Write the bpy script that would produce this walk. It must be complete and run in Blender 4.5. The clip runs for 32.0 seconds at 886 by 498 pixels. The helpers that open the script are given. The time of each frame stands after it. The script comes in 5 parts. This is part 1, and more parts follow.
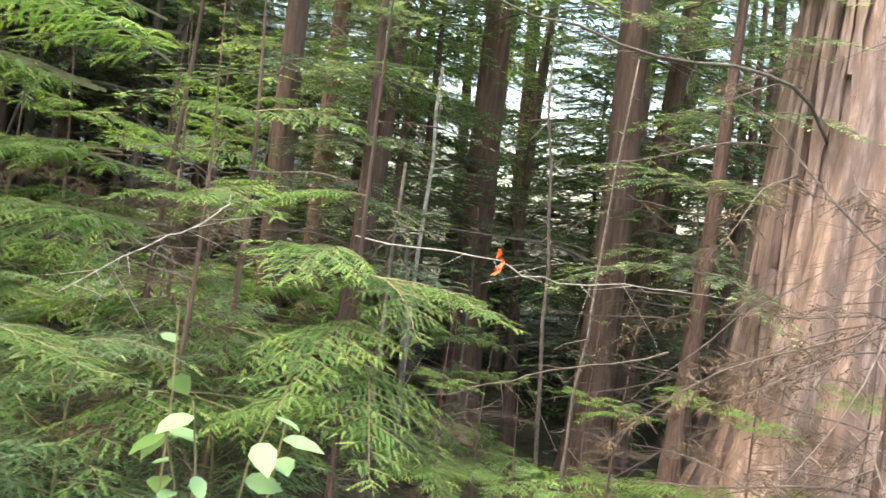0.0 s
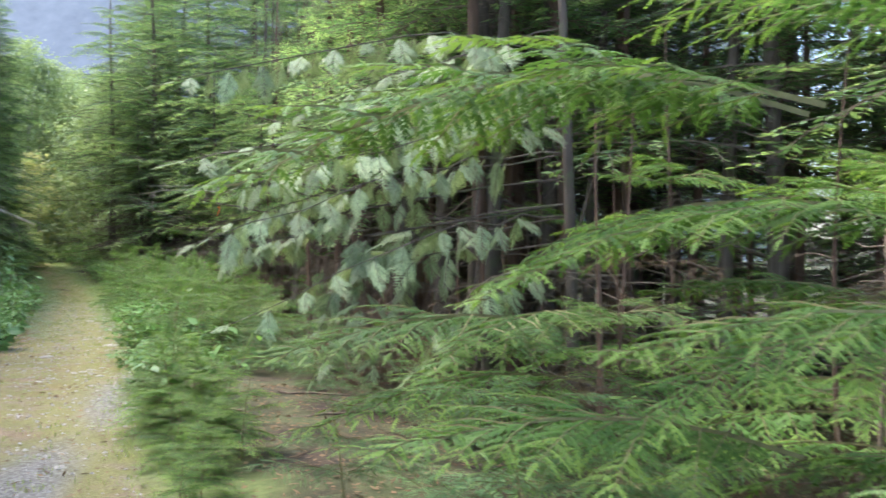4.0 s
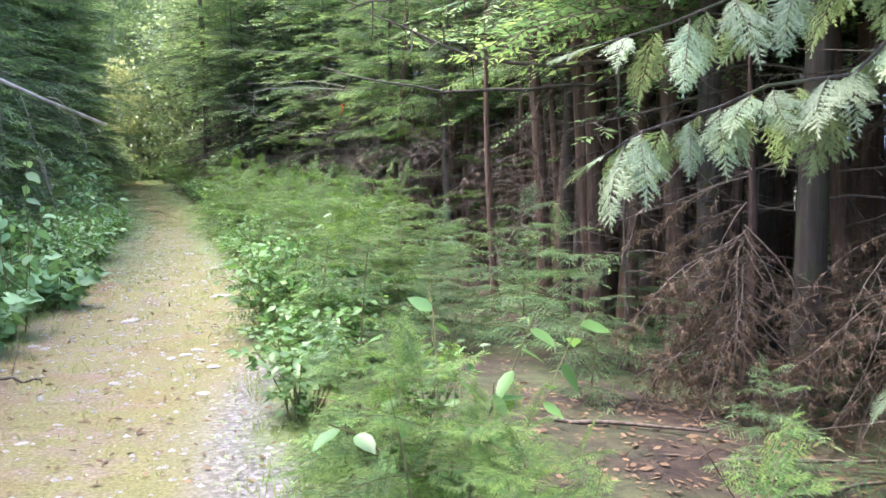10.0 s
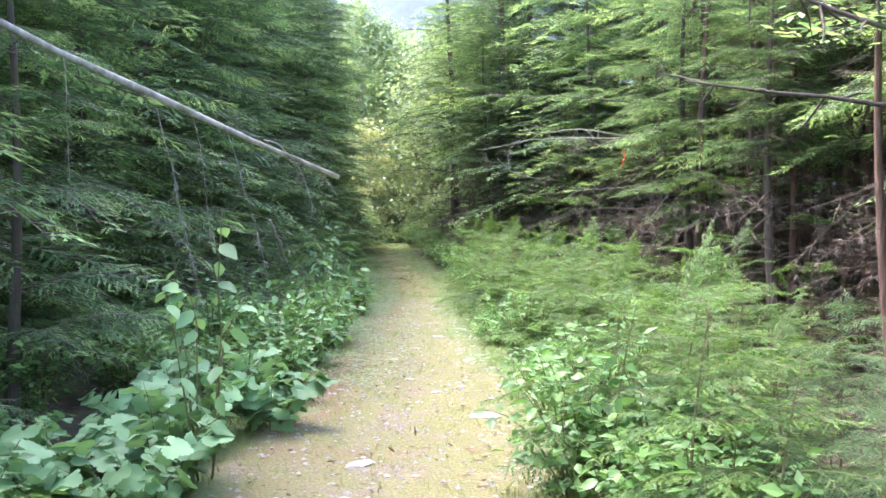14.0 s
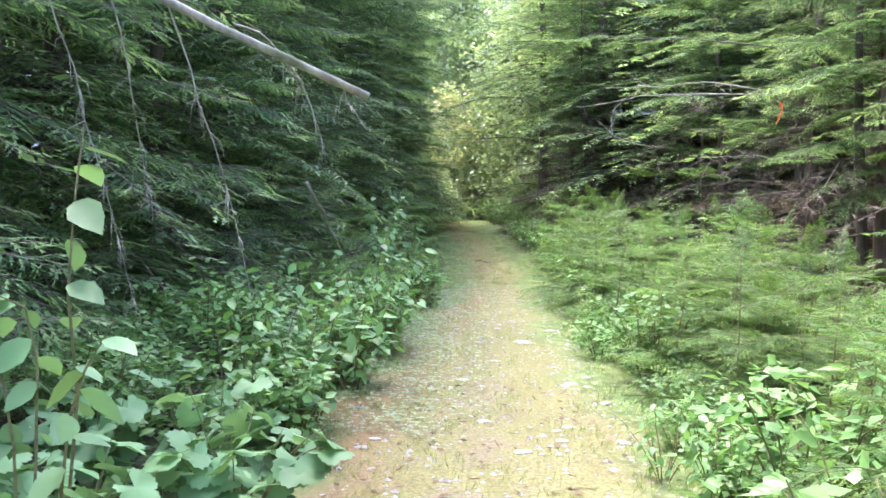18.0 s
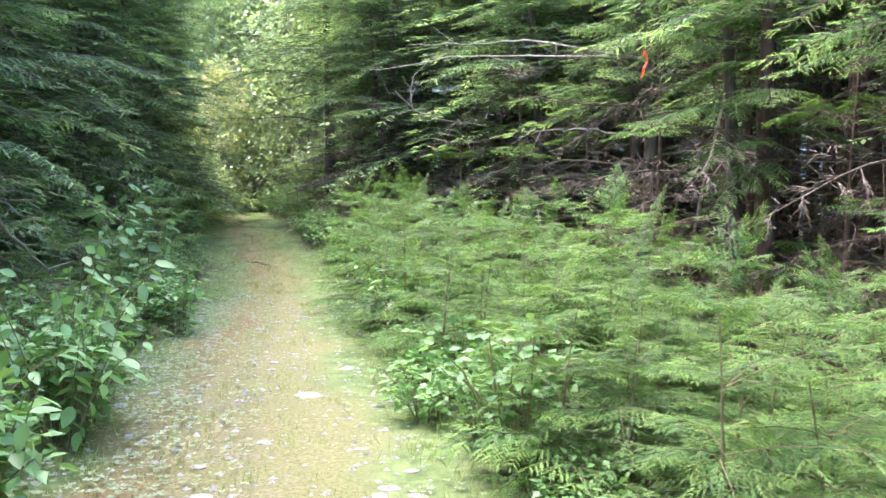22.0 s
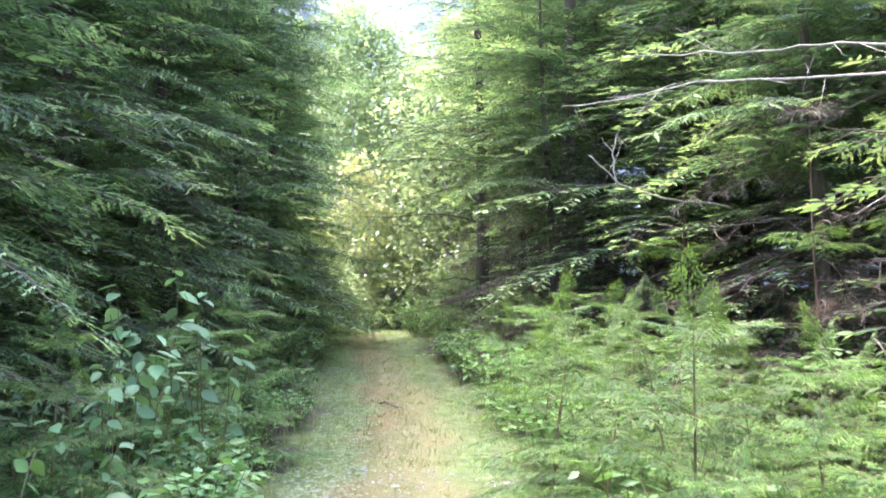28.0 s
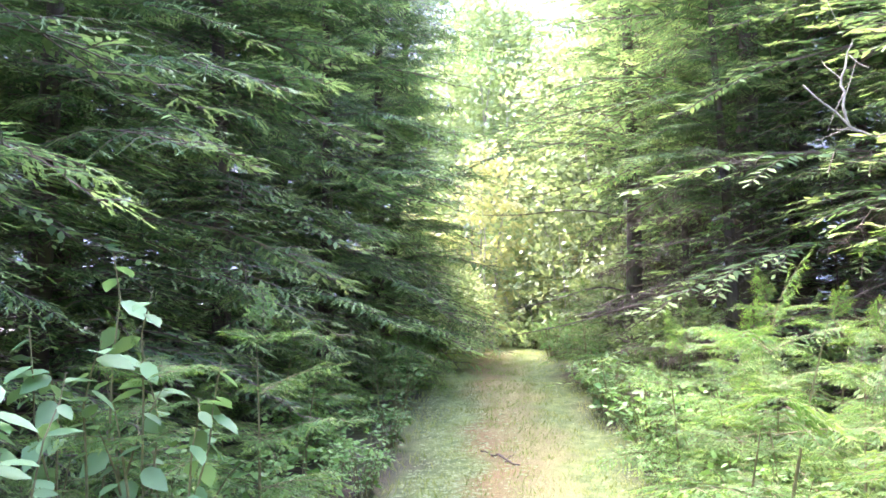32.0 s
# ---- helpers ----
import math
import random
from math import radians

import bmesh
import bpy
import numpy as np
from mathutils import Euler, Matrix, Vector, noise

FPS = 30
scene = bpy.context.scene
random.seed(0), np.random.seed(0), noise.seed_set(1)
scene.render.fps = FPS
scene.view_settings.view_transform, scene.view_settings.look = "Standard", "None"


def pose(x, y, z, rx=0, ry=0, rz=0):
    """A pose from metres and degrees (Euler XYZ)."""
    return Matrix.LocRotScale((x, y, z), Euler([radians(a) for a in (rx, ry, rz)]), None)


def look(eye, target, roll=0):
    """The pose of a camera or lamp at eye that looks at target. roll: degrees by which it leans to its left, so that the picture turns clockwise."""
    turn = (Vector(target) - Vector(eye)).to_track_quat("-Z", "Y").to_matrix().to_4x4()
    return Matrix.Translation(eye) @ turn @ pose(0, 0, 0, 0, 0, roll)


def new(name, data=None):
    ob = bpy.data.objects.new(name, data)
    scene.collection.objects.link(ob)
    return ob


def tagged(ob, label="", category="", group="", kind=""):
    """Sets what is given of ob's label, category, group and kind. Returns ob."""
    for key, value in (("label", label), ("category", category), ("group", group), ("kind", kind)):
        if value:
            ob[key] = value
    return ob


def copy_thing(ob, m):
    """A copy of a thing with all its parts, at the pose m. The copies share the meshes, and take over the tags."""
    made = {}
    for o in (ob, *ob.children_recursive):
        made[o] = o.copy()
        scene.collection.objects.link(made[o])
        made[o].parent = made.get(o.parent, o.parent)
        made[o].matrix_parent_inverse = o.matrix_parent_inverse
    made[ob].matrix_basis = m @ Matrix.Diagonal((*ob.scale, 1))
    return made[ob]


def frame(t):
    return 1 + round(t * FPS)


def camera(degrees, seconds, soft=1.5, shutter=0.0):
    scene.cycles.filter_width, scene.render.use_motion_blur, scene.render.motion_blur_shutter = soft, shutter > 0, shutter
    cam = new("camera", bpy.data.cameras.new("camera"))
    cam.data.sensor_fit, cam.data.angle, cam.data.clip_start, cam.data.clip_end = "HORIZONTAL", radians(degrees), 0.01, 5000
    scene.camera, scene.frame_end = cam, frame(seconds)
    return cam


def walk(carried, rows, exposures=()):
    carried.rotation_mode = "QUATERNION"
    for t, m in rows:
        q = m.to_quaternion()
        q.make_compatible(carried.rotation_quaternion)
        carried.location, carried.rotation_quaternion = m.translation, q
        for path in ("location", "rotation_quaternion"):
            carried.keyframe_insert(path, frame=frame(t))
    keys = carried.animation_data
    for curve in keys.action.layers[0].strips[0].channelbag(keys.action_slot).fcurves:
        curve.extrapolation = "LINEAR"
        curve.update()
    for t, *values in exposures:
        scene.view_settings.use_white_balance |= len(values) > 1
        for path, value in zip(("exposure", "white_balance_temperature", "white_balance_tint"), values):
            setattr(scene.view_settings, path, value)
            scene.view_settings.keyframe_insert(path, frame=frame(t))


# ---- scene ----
cam = camera(53.0, 32.0, soft=1.5, shutter=0.2)
PATH = [
    (0, (0.434, -5.007, 1.758), (1.806, -3.554, 1.691), 7.9),
    (0.5, (0.637, -4.793, 1.755), (2.082, -3.413, 1.69), 9.9),
    (1, (0.747, -4.535, 1.747), (2.067, -3.037, 1.625), 9.4),
    (1.5, (0.862, -4.179, 1.691), (2.061, -2.582, 1.572), 8.3),
    (2, (0.89, -3.769, 1.708), (1.961, -2.086, 1.559), 6.8),
    (2.5, (0.958, -3.57, 1.676), (1.887, -1.805, 1.535), 3.8),
    (3, (0.759, -3.299, 1.728), (1.499, -1.441, 1.696), 0.8),
    (3.5, (0.64, -2.944, 1.632), (1.307, -1.058, 1.667), 1.5),
    (4, (0.513, -2.357, 1.677), (0.943, -0.404, 1.691), 1.1),
    (4.5, (0.373, -2.009, 1.551), (0.539, -0.016, 1.582), 6.5),
    (6.5, (0.097, 0.176, 1.617), (0.089, 2.175, 1.541), -0.0),
    (7, (0.004, 0.575, 1.649), (0.052, 2.573, 1.567), -0.3),
    (7.5, (-0.07, 0.967, 1.612), (-0.015, 2.965, 1.543), 0.0),
    (8, (-0.119, 1.391, 1.569), (0.143, 3.37, 1.448), 0.7),
    (8.5, (-0.21, 1.811, 1.598), (0.22, 3.758, 1.441), 1.0),
    (9, (-0.303, 2.229, 1.585), (0.049, 4.194, 1.455), 1.2),
    (9.5, (-0.38, 2.584, 1.603), (-0.115, 4.556, 1.406), -0.4),
    (10, (-0.372, 2.926, 1.586), (-0.131, 4.902, 1.398), -0.2),
    (10.5, (-0.277, 3.284, 1.585), (-0.058, 5.267, 1.434), -0.1),
    (11, (-0.201, 3.67, 1.551), (0.183, 5.626, 1.389), -0.8),
    (11.5, (-0.269, 4.03, 1.586), (0.131, 5.985, 1.446), 0.2),
    (12, (-0.41, 4.553, 1.607), (-0.22, 6.543, 1.536), 1.1),
    (12.5, (-0.656, 5.032, 1.615), (-0.562, 7.028, 1.55), -0.5),
    (13, (-0.85, 5.522, 1.549), (-0.991, 7.516, 1.497), -0.6),
    (13.5, (-0.925, 5.92, 1.585), (-1.197, 7.901, 1.54), -0.4),
    (14, (-1.02, 6.329, 1.622), (-1.306, 8.307, 1.574), -0.5),
    (14.5, (-1.015, 6.797, 1.578), (-1.43, 8.753, 1.534), -0.5),
    (15, (-1.015, 7.132, 1.588), (-1.479, 9.076, 1.51), -0.5),
    (15.5, (-1.115, 7.473, 1.624), (-1.591, 9.413, 1.521), -0.2),
    (17.5, (-1.423, 9.104, 1.537), (-1.952, 11.032, 1.473), 0.1),
    (18, (-1.578, 9.489, 1.529), (-2.043, 11.431, 1.431), 0.9),
    (18.5, (-1.733, 9.854, 1.555), (-2.17, 11.8, 1.408), 3.0),
    (19, (-1.849, 10.242, 1.564), (-2.309, 12.188, 1.519), 1.9),
    (19.5, (-1.93, 10.616, 1.56), (-2.329, 12.576, 1.523), 1.5),
    (20, (-2.016, 10.994, 1.549), (-2.236, 12.982, 1.511), 1.7),
    (20.5, (-2.012, 11.395, 1.542), (-2.138, 13.391, 1.569), 1.5),
    (21, (-1.997, 11.875, 1.513), (-2.052, 13.874, 1.491), -0.0),
    (21.5, (-1.97, 12.29, 1.492), (-1.958, 14.289, 1.429), -0.3),
    (22, (-1.991, 12.68, 1.514), (-1.987, 14.676, 1.397), 0.0),
    (22.5, (-2.112, 13.096, 1.515), (-2.122, 15.09, 1.366), 2.0),
    (23, (-2.191, 13.508, 1.501), (-2.304, 15.5, 1.357), 3.0),
    (23.5, (-2.214, 13.906, 1.539), (-2.385, 15.896, 1.437), 2.4),
    (24, (-2.231, 14.377, 1.546), (-2.375, 16.371, 1.475), 0.7),
    (24.5, (-2.314, 14.834, 1.522), (-2.53, 16.822, 1.484), 0.4),
    (25, (-2.386, 15.19, 1.538), (-2.688, 17.167, 1.521), 1.4),
    (25.5, (-2.415, 15.51, 1.509), (-2.758, 17.48, 1.495), 2.0),
    (27.5, (-2.759, 17.190, 1.504), (-3.037, 19.171, 1.509), 0.6),
    (28, (-2.802, 17.602, 1.533), (-3.118, 19.572, 1.672), 0.4),
    (28.5, (-2.846, 18.014, 1.559), (-3.121, 19.966, 1.900), -0.2),
    (29, (-2.889, 18.427, 1.581), (-3.025, 20.359, 2.078), -2.7),
    (29.5, (-2.933, 18.839, 1.597), (-2.987, 20.757, 2.159), -3.5),
    (30, (-2.976, 19.251, 1.606), (-3.215, 21.109, 2.306), -2.5),
    (30.5, (-3.020, 19.663, 1.607), (-3.457, 21.492, 2.288), -0.6),
    (31, (-3.063, 20.076, 1.603), (-3.605, 21.961, 1.993), 0.5),
    (31.5, (-3.107, 20.488, 1.594), (-3.738, 22.367, 1.861), 0.7),
    (32, (-3.150, 20.900, 1.582), (-3.793, 22.786, 1.749), 0.6),
]
walk(cam, [(t, look(eye, target, roll)) for t, eye, target, roll in PATH], exposures=[(0, 2.75, 7300, 11), (2.5, 2.85, 7200, 11), (4.0, 2.55, 6200, 10), (6.5, 2.8, 6000, 15), (9.0, 3.0, 5850, 20), (14.0, 3.4, 5850, 22), (20.0, 3.45, 5900, 20), (25.5, 3.65, 5750, 22), (28.0, 3.85, 5800, 28), (29.0, 3.35, 5950, 27), (30.0, 3.2, 6050, 24), (31.0, 4.2, 6100, 37), (32, 4.4, 6000, 34)])

# world, sun, exposure
world = bpy.data.worlds.new("World")
scene.world = world
world.use_nodes = True
wn = world.node_tree
sky = wn.nodes.new("ShaderNodeTexSky")
sky.sky_type = "NISHITA"
sky.sun_disc = False
SUN_ELEV, SUN_AZ = 65.0, 64.0  # degrees up, degrees to the left of +y
sky.sun_elevation = radians(SUN_ELEV)
sky.sun_rotation = radians(-SUN_AZ)
sky.air_density, sky.dust_density, sky.ozone_density = 1.0, 3.0, 0.6
wn.nodes["Background"].inputs["Strength"].default_value = 0.15
wn.links.new(sky.outputs["Color"], wn.nodes["Background"].inputs["Color"])
sun = new("sun", bpy.data.lights.new("sun", "SUN"))
sun.data.energy, sun.data.angle, sun.data.color = 0.72, radians(12.0), (1.0, 0.93, 0.80)
sun_dir = Vector((-math.sin(radians(SUN_AZ)) * math.cos(radians(SUN_ELEV)), math.cos(radians(SUN_AZ)) * math.cos(radians(SUN_ELEV)), math.sin(radians(SUN_ELEV))))
sun.matrix_world = look((0, 0, 60), Vector((0, 0, 60)) - sun_dir)

# ---------- materials ----------
def material(name):
    m = bpy.data.materials.new(name)
    m.use_nodes = True
    nt = m.node_tree
    return m, nt, nt.nodes["Principled BSDF"]


def node(nt, kind, **vals):
    n = nt.nodes.new(kind)
    for key, v in vals.items():
        n.inputs[key].default_value = v
    return n


def ramp(nt, src, stops):
    r = nt.nodes.new("ShaderNodeValToRGB")
    e = r.color_ramp.elements
    while len(e) < len(stops):
        e.new(0.5)
    for el, (p, c) in zip(e, stops):
        el.position, el.color = p, (*c, 1)
    nt.links.new(src, r.inputs["Fac"])
    return r.outputs["Color"]


def mix(nt, fac, a, b, blend="MIX"):
    m = nt.nodes.new("ShaderNodeMix")
    m.data_type, m.blend_type = "RGBA", blend
    for sock, v in ((m.inputs[0], fac), (m.inputs[6], a), (m.inputs[7], b)):
        if isinstance(v, bpy.types.NodeSocket):
            nt.links.new(v, sock)
        else:
            sock.default_value = v if isinstance(v, float) else (*v, 1)
    return m.outputs[2]


def noise_tex(nt, scale, detail=4.0, coord="Object", vec=None, rough=0.6):
    n = node(nt, "ShaderNodeTexNoise", Scale=scale, Detail=detail, Roughness=rough)
    if vec is None:
        tc = nt.nodes.new("ShaderNodeTexCoord")
        vec = tc.outputs[coord]
    nt.links.new(vec, n.inputs["Vector"])
    return n.outputs["Fac"]


def foliage(name, dark, mid, light, trans=0.45, gloss=0.5, shine=0.4):
    """Leaves that let part of the light through; colour differs from leaf to leaf and from plant to plant."""
    m, nt, p = material(name)
    geo = nt.nodes.new("ShaderNodeNewGeometry")
    info = nt.nodes.new("ShaderNodeObjectInfo")
    per_leaf = ramp(nt, geo.outputs["Random Per Island"], [(0.0, dark), (0.5, mid), (1.0, light)])
    patch = noise_tex(nt, 3.0, 3.0)
    c = mix(nt, patch, per_leaf, mix(nt, 0.5, per_leaf, light))
    hs = nt.nodes.new("ShaderNodeHueSaturation")
    nt.links.new(c, hs.inputs["Color"])
    v = nt.nodes.new("ShaderNodeMapRange")
    v.inputs["To Min"].default_value, v.inputs["To Max"].default_value = 0.72, 1.3
    nt.links.new(info.outputs["Random"], v.inputs["Value"])
    nt.links.new(v.outputs["Result"], hs.inputs["Value"])
    h = nt.nodes.new("ShaderNodeMapRange")
    h.inputs["To Min"].default_value, h.inputs["To Max"].default_value = 0.485, 0.515
    nt.links.new(patch, h.inputs["Value"])
    nt.links.new(h.outputs["Result"], hs.inputs["Hue"])
    col = hs.outputs["Color"]
    nt.links.new(col, p.inputs["Base Color"])
    p.inputs["Roughness"].default_value = gloss
    p.inputs["Specular IOR Level"].default_value = shine
    tr = nt.nodes.new("ShaderNodeBsdfTranslucent")
    warm = mix(nt, 1.0, col, (1.15, 1.15, 0.7), "MULTIPLY")
    nt.links.new(warm, tr.inputs["Color"])
    ms = nt.nodes.new("ShaderNodeMixShader")
    ms.inputs["Fac"].default_value = trans
    nt.links.new(p.outputs["BSDF"], ms.inputs[1])
    nt.links.new(tr.outputs["BSDF"], ms.inputs[2])
    nt.links.new(ms.outputs["Shader"], nt.nodes["Material Output"].inputs["Surface"])
    return m


def bark(name, dark, mid, light, stretch=9.0, scale=6.0, moss=0.0, bump=0.6, sharp=1.0):
    m, nt, p = material(name)
    tc = nt.nodes.new("ShaderNodeTexCoord")
    mp = nt.nodes.new("ShaderNodeMapping")
    mp.inputs["Scale"].default_value = (stretch, stretch, 1.0)
    nt.links.new(tc.outputs["Object"], mp.inputs["Vector"])
    fur = noise_tex(nt, scale * 0.5, 8.0, vec=mp.outputs["Vector"], rough=0.65)
    c = ramp(nt, fur, [(0.5 - 0.2 * sharp, dark), (0.5, mid), (0.5 + 0.22 * sharp, light)])
    blot = noise_tex(nt, 2.2, 5.0)
    c = mix(nt, blot, c, mix(nt, 0.6 * sharp, c, light))
    if moss:
        spots = noise_tex(nt, 5.0, 6.0)
        k = ramp(nt, spots, [(0.52, (0, 0, 0)), (0.62, (moss, moss, moss))])
        c = mix(nt, k, c, (0.10, 0.13, 0.05))
    info = nt.nodes.new("ShaderNodeObjectInfo")
    hs = nt.nodes.new("ShaderNodeHueSaturation")
    v = nt.nodes.new("ShaderNodeMapRange")
    v.inputs["To Min"].default_value, v.inputs["To Max"].default_value = 0.75, 1.25
    nt.links.new(info.outputs["Random"], v.inputs["Value"])
    nt.links.new(v.outputs["Result"], hs.inputs["Value"])
    nt.links.new(c, hs.inputs["Color"])
    nt.links.new(hs.outputs["Color"], p.inputs["Base Color"])
    p.inputs["Roughness"].default_value = 0.9
    b = node(nt, "ShaderNodeBump", Strength=bump, Distance=0.03)
    nt.links.new(fur, b.inputs["Height"])
    nt.links.new(b.outputs["Normal"], p.inputs["Normal"])
    return m


def plain(name, a, b, scale=20.0, rough=0.8, bump=0.3, dist=0.005):
    m, nt, p = material(name)
    n = noise_tex(nt, scale, 6.0)
    nt.links.new(ramp(nt, n, [(0.3, a), (0.7, b)]), p.inputs["Base Color"])
    p.inputs["Roughness"].default_value = rough
    bp = node(nt, "ShaderNodeBump", Strength=bump, Distance=dist)
    nt.links.new(n, bp.inputs["Height"])
    nt.links.new(bp.outputs["Normal"], p.inputs["Normal"])
    return m


HEMLOCK = foliage("hemlock_needles", (0.055, 0.115, 0.06), (0.105, 0.195, 0.095), (0.175, 0.275, 0.13), 0.48, 0.6, 0.2)
# Young needles, yellower than HEMLOCK; the lit look is put into this colour.
HEMLOCK_LIT = foliage("lit_young_hemlock_needles", (0.04, 0.092, 0.025), (0.078, 0.162, 0.042), (0.13, 0.235, 0.062), 0.42, 0.55, 0.3)
HEMLOCK_FRESH = foliage("fresh_hemlock_needles", (0.15, 0.25, 0.10), (0.23, 0.35, 0.14), (0.33, 0.45, 0.20), 0.45, 0.55, 0.3)
YOUNG_FRESH = foliage("fresh_sapling_needles", (0.088, 0.16, 0.036), (0.145, 0.245, 0.055), (0.21, 0.325, 0.08), 0.42, 0.55, 0.3)
HEMLOCK_DEAD = foliage("dead_needles", (0.06, 0.04, 0.028), (0.115, 0.078, 0.053), (0.185, 0.138, 0.098), 0.2, 0.9, 0.1)
CEDAR = foliage("cedar_scales", (0.14, 0.20, 0.10), (0.23, 0.30, 0.16), (0.37, 0.44, 0.26), 0.28)
BROAD = foliage("broad_leaves", (0.08, 0.18, 0.05), (0.13, 0.27, 0.08), (0.22, 0.37, 0.12), 0.32, 0.42, 0.4)
# Alder leaves, paler than BROAD, with sunlight put into the tones.
BROAD_LIT = foliage("sunlit_alder_leaves", (0.15, 0.22, 0.10), (0.25, 0.33, 0.16), (0.38, 0.46, 0.26), 0.45, 0.4, 0.5)
# Sunlight on the bend's shrub is put into these pale yellow leaf tones.
SUNLIT_GOLD = foliage("sunlit_shrub_leaves", (0.29, 0.31, 0.12), (0.41, 0.42, 0.20), (0.53, 0.53, 0.30), 0.45, 0.5)
MAPLE = foliage("thimbleberry_leaves", (0.11, 0.22, 0.10), (0.17, 0.31, 0.14), (0.25, 0.40, 0.18), 0.3, 0.55, 0.35)
GRASS = foliage("grass_blades", (0.12, 0.19, 0.05), (0.20, 0.28, 0.08), (0.34, 0.36, 0.14), 0.4, 0.6)
CLOVER = foliage("clover_leaves", (0.20, 0.27, 0.13), (0.30, 0.38, 0.20), (0.42, 0.49, 0.29), 0.3, 0.6)
FLOWER = foliage("pale_flower", (0.45, 0.45, 0.38), (0.6, 0.6, 0.5), (0.75, 0.74, 0.65), 0.3, 0.6)
BARK = bark("hemlock_bark", (0.03, 0.017, 0.013), (0.095, 0.054, 0.039), (0.24, 0.15, 0.112), bump=1.0)
# Hemlock bark again, darker with shade put into the colour, plus moss.
BARK_SHADED = bark("shaded_hemlock_bark", (0.03, 0.022, 0.018), (0.075, 0.055, 0.045), (0.15, 0.12, 0.10), moss=0.5)
BARK_CEDAR = bark("cedar_bark", (0.028, 0.014, 0.010), (0.15, 0.082, 0.058), (0.50, 0.37, 0.30), 7.0, 4.0, bump=1.0, sharp=0.95)
BARK_PALE = bark("alder_bark", (0.10, 0.09, 0.07), (0.30, 0.27, 0.23), (0.52, 0.49, 0.44), 2.0, 14.0, moss=0.6)
TWIG = plain("dry_twig", (0.068, 0.049, 0.037), (0.20, 0.155, 0.122), 30.0, 0.9)
TWIG_PALE = plain("bleached_wood", (0.20, 0.17, 0.14), (0.48, 0.44, 0.38), 25.0, 0.85)
STEM = plain("green_stem", (0.11, 0.10, 0.04), (0.22, 0.20, 0.09), 30.0, 0.8)
STONE = plain("path_stone", (0.22, 0.20, 0.175), (0.46, 0.43, 0.39), 18.0, 0.85, 0.5, 0.01)
RIBBON = plain("flagging_tape", (0.62, 0.09, 0.02), (0.78, 0.14, 0.03), 12.0, 0.45, 0.1)
LITTER = foliage("leaf_litter", (0.07, 0.042, 0.025), (0.15, 0.095, 0.055), (0.28, 0.19, 0.11), 0.1, 0.9)


def ground_material():
    m, nt, p = material("forest_ground")
    at = nt.nodes.new("ShaderNodeAttribute")
    at.attribute_name = "trail"
    gr = nt.nodes.new("ShaderNodeAttribute")
    gr.attribute_name = "gravel"
    gs = nt.nodes.new("ShaderNodeAttribute")
    gs.attribute_name = "verge"
    big = noise_tex(nt, 0.9, 6.0)
    mid = noise_tex(nt, 6.0, 8.0, rough=0.7)
    fine = noise_tex(nt, 45.0, 6.0, rough=0.75)
    vor = node(nt, "ShaderNodeTexVoronoi", Scale=38.0)
    tc = nt.nodes.new("ShaderNodeTexCoord")
    nt.links.new(tc.outputs["Object"], vor.inputs["Vector"])
    soil = ramp(nt, mid, [(0.3, (0.014, 0.009, 0.006)), (0.5, (0.042, 0.027, 0.018)), (0.7, (0.10, 0.066, 0.042))])
    soil = mix(nt, ramp(nt, fine, [(0.55, (0, 0, 0)), (0.7, (0.6, 0.6, 0.6))]), soil, (0.20, 0.135, 0.085))
    soil = mix(nt, ramp(nt, big, [(0.42, (0, 0, 0)), (0.62, (0.8, 0.8, 0.8))]), soil, ramp(nt, mid, [(0.3, (0.04, 0.06, 0.02)), (0.7, (0.13, 0.16, 0.06))]))
    dirt = ramp(nt, fine, [(0.25, (0.085, 0.06, 0.045)), (0.43, (0.20, 0.147, 0.113)), (0.58, (0.29, 0.225, 0.18)), (0.75, (0.50, 0.43, 0.37))])
    moss = ramp(nt, fine, [(0.3, (0.088, 0.084, 0.026)), (0.52, (0.22, 0.208, 0.075)), (0.8, (0.37, 0.36, 0.165))])
    rust = ramp(nt, fine, [(0.3, (0.14, 0.07, 0.03)), (0.7, (0.36, 0.19, 0.09))])
    patch = noise_tex(nt, 2.6, 9.0, rough=0.72)
    trail = mix(nt, ramp(nt, patch, [(0.41, (0, 0, 0)), (0.54, (0.95, 0.95, 0.95))]), dirt, moss)
    trail = mix(nt, ramp(nt, big, [(0.52, (0, 0, 0)), (0.7, (0.5, 0.5, 0.5))]), trail, rust)
    far_moss = nt.nodes.new("ShaderNodeAttribute")
    far_moss.attribute_name = "mossy"
    trail = mix(nt, far_moss.outputs["Fac"], trail, mix(nt, 0.85, trail, moss))
    side_rust = nt.nodes.new("ShaderNodeAttribute")
    side_rust.attribute_name = "rust"
    trail = mix(nt, side_rust.outputs["Fac"], trail, rust)
    peb = ramp(nt, vor.outputs["Color"], [(0.0, (0.10, 0.092, 0.085)), (0.5, (0.21, 0.20, 0.19)), (1.0, (0.36, 0.345, 0.33))])
    trail = mix(nt, gr.outputs["Fac"], trail, peb)
    green = ramp(nt, mid, [(0.3, (0.07, 0.11, 0.03)), (0.7, (0.22, 0.28, 0.09))])
    edge = mix(nt, gs.outputs["Fac"], soil, green)
    nt.links.new(mix(nt, at.outputs["Fac"], edge, trail), p.inputs["Base Color"])
    p.inputs["Roughness"].default_value = 0.95
    add = nt.nodes.new("ShaderNodeMath")
    add.operation = "ADD"
    nt.links.new(fine, add.inputs[0])
    nt.links.new(mid, add.inputs[1])
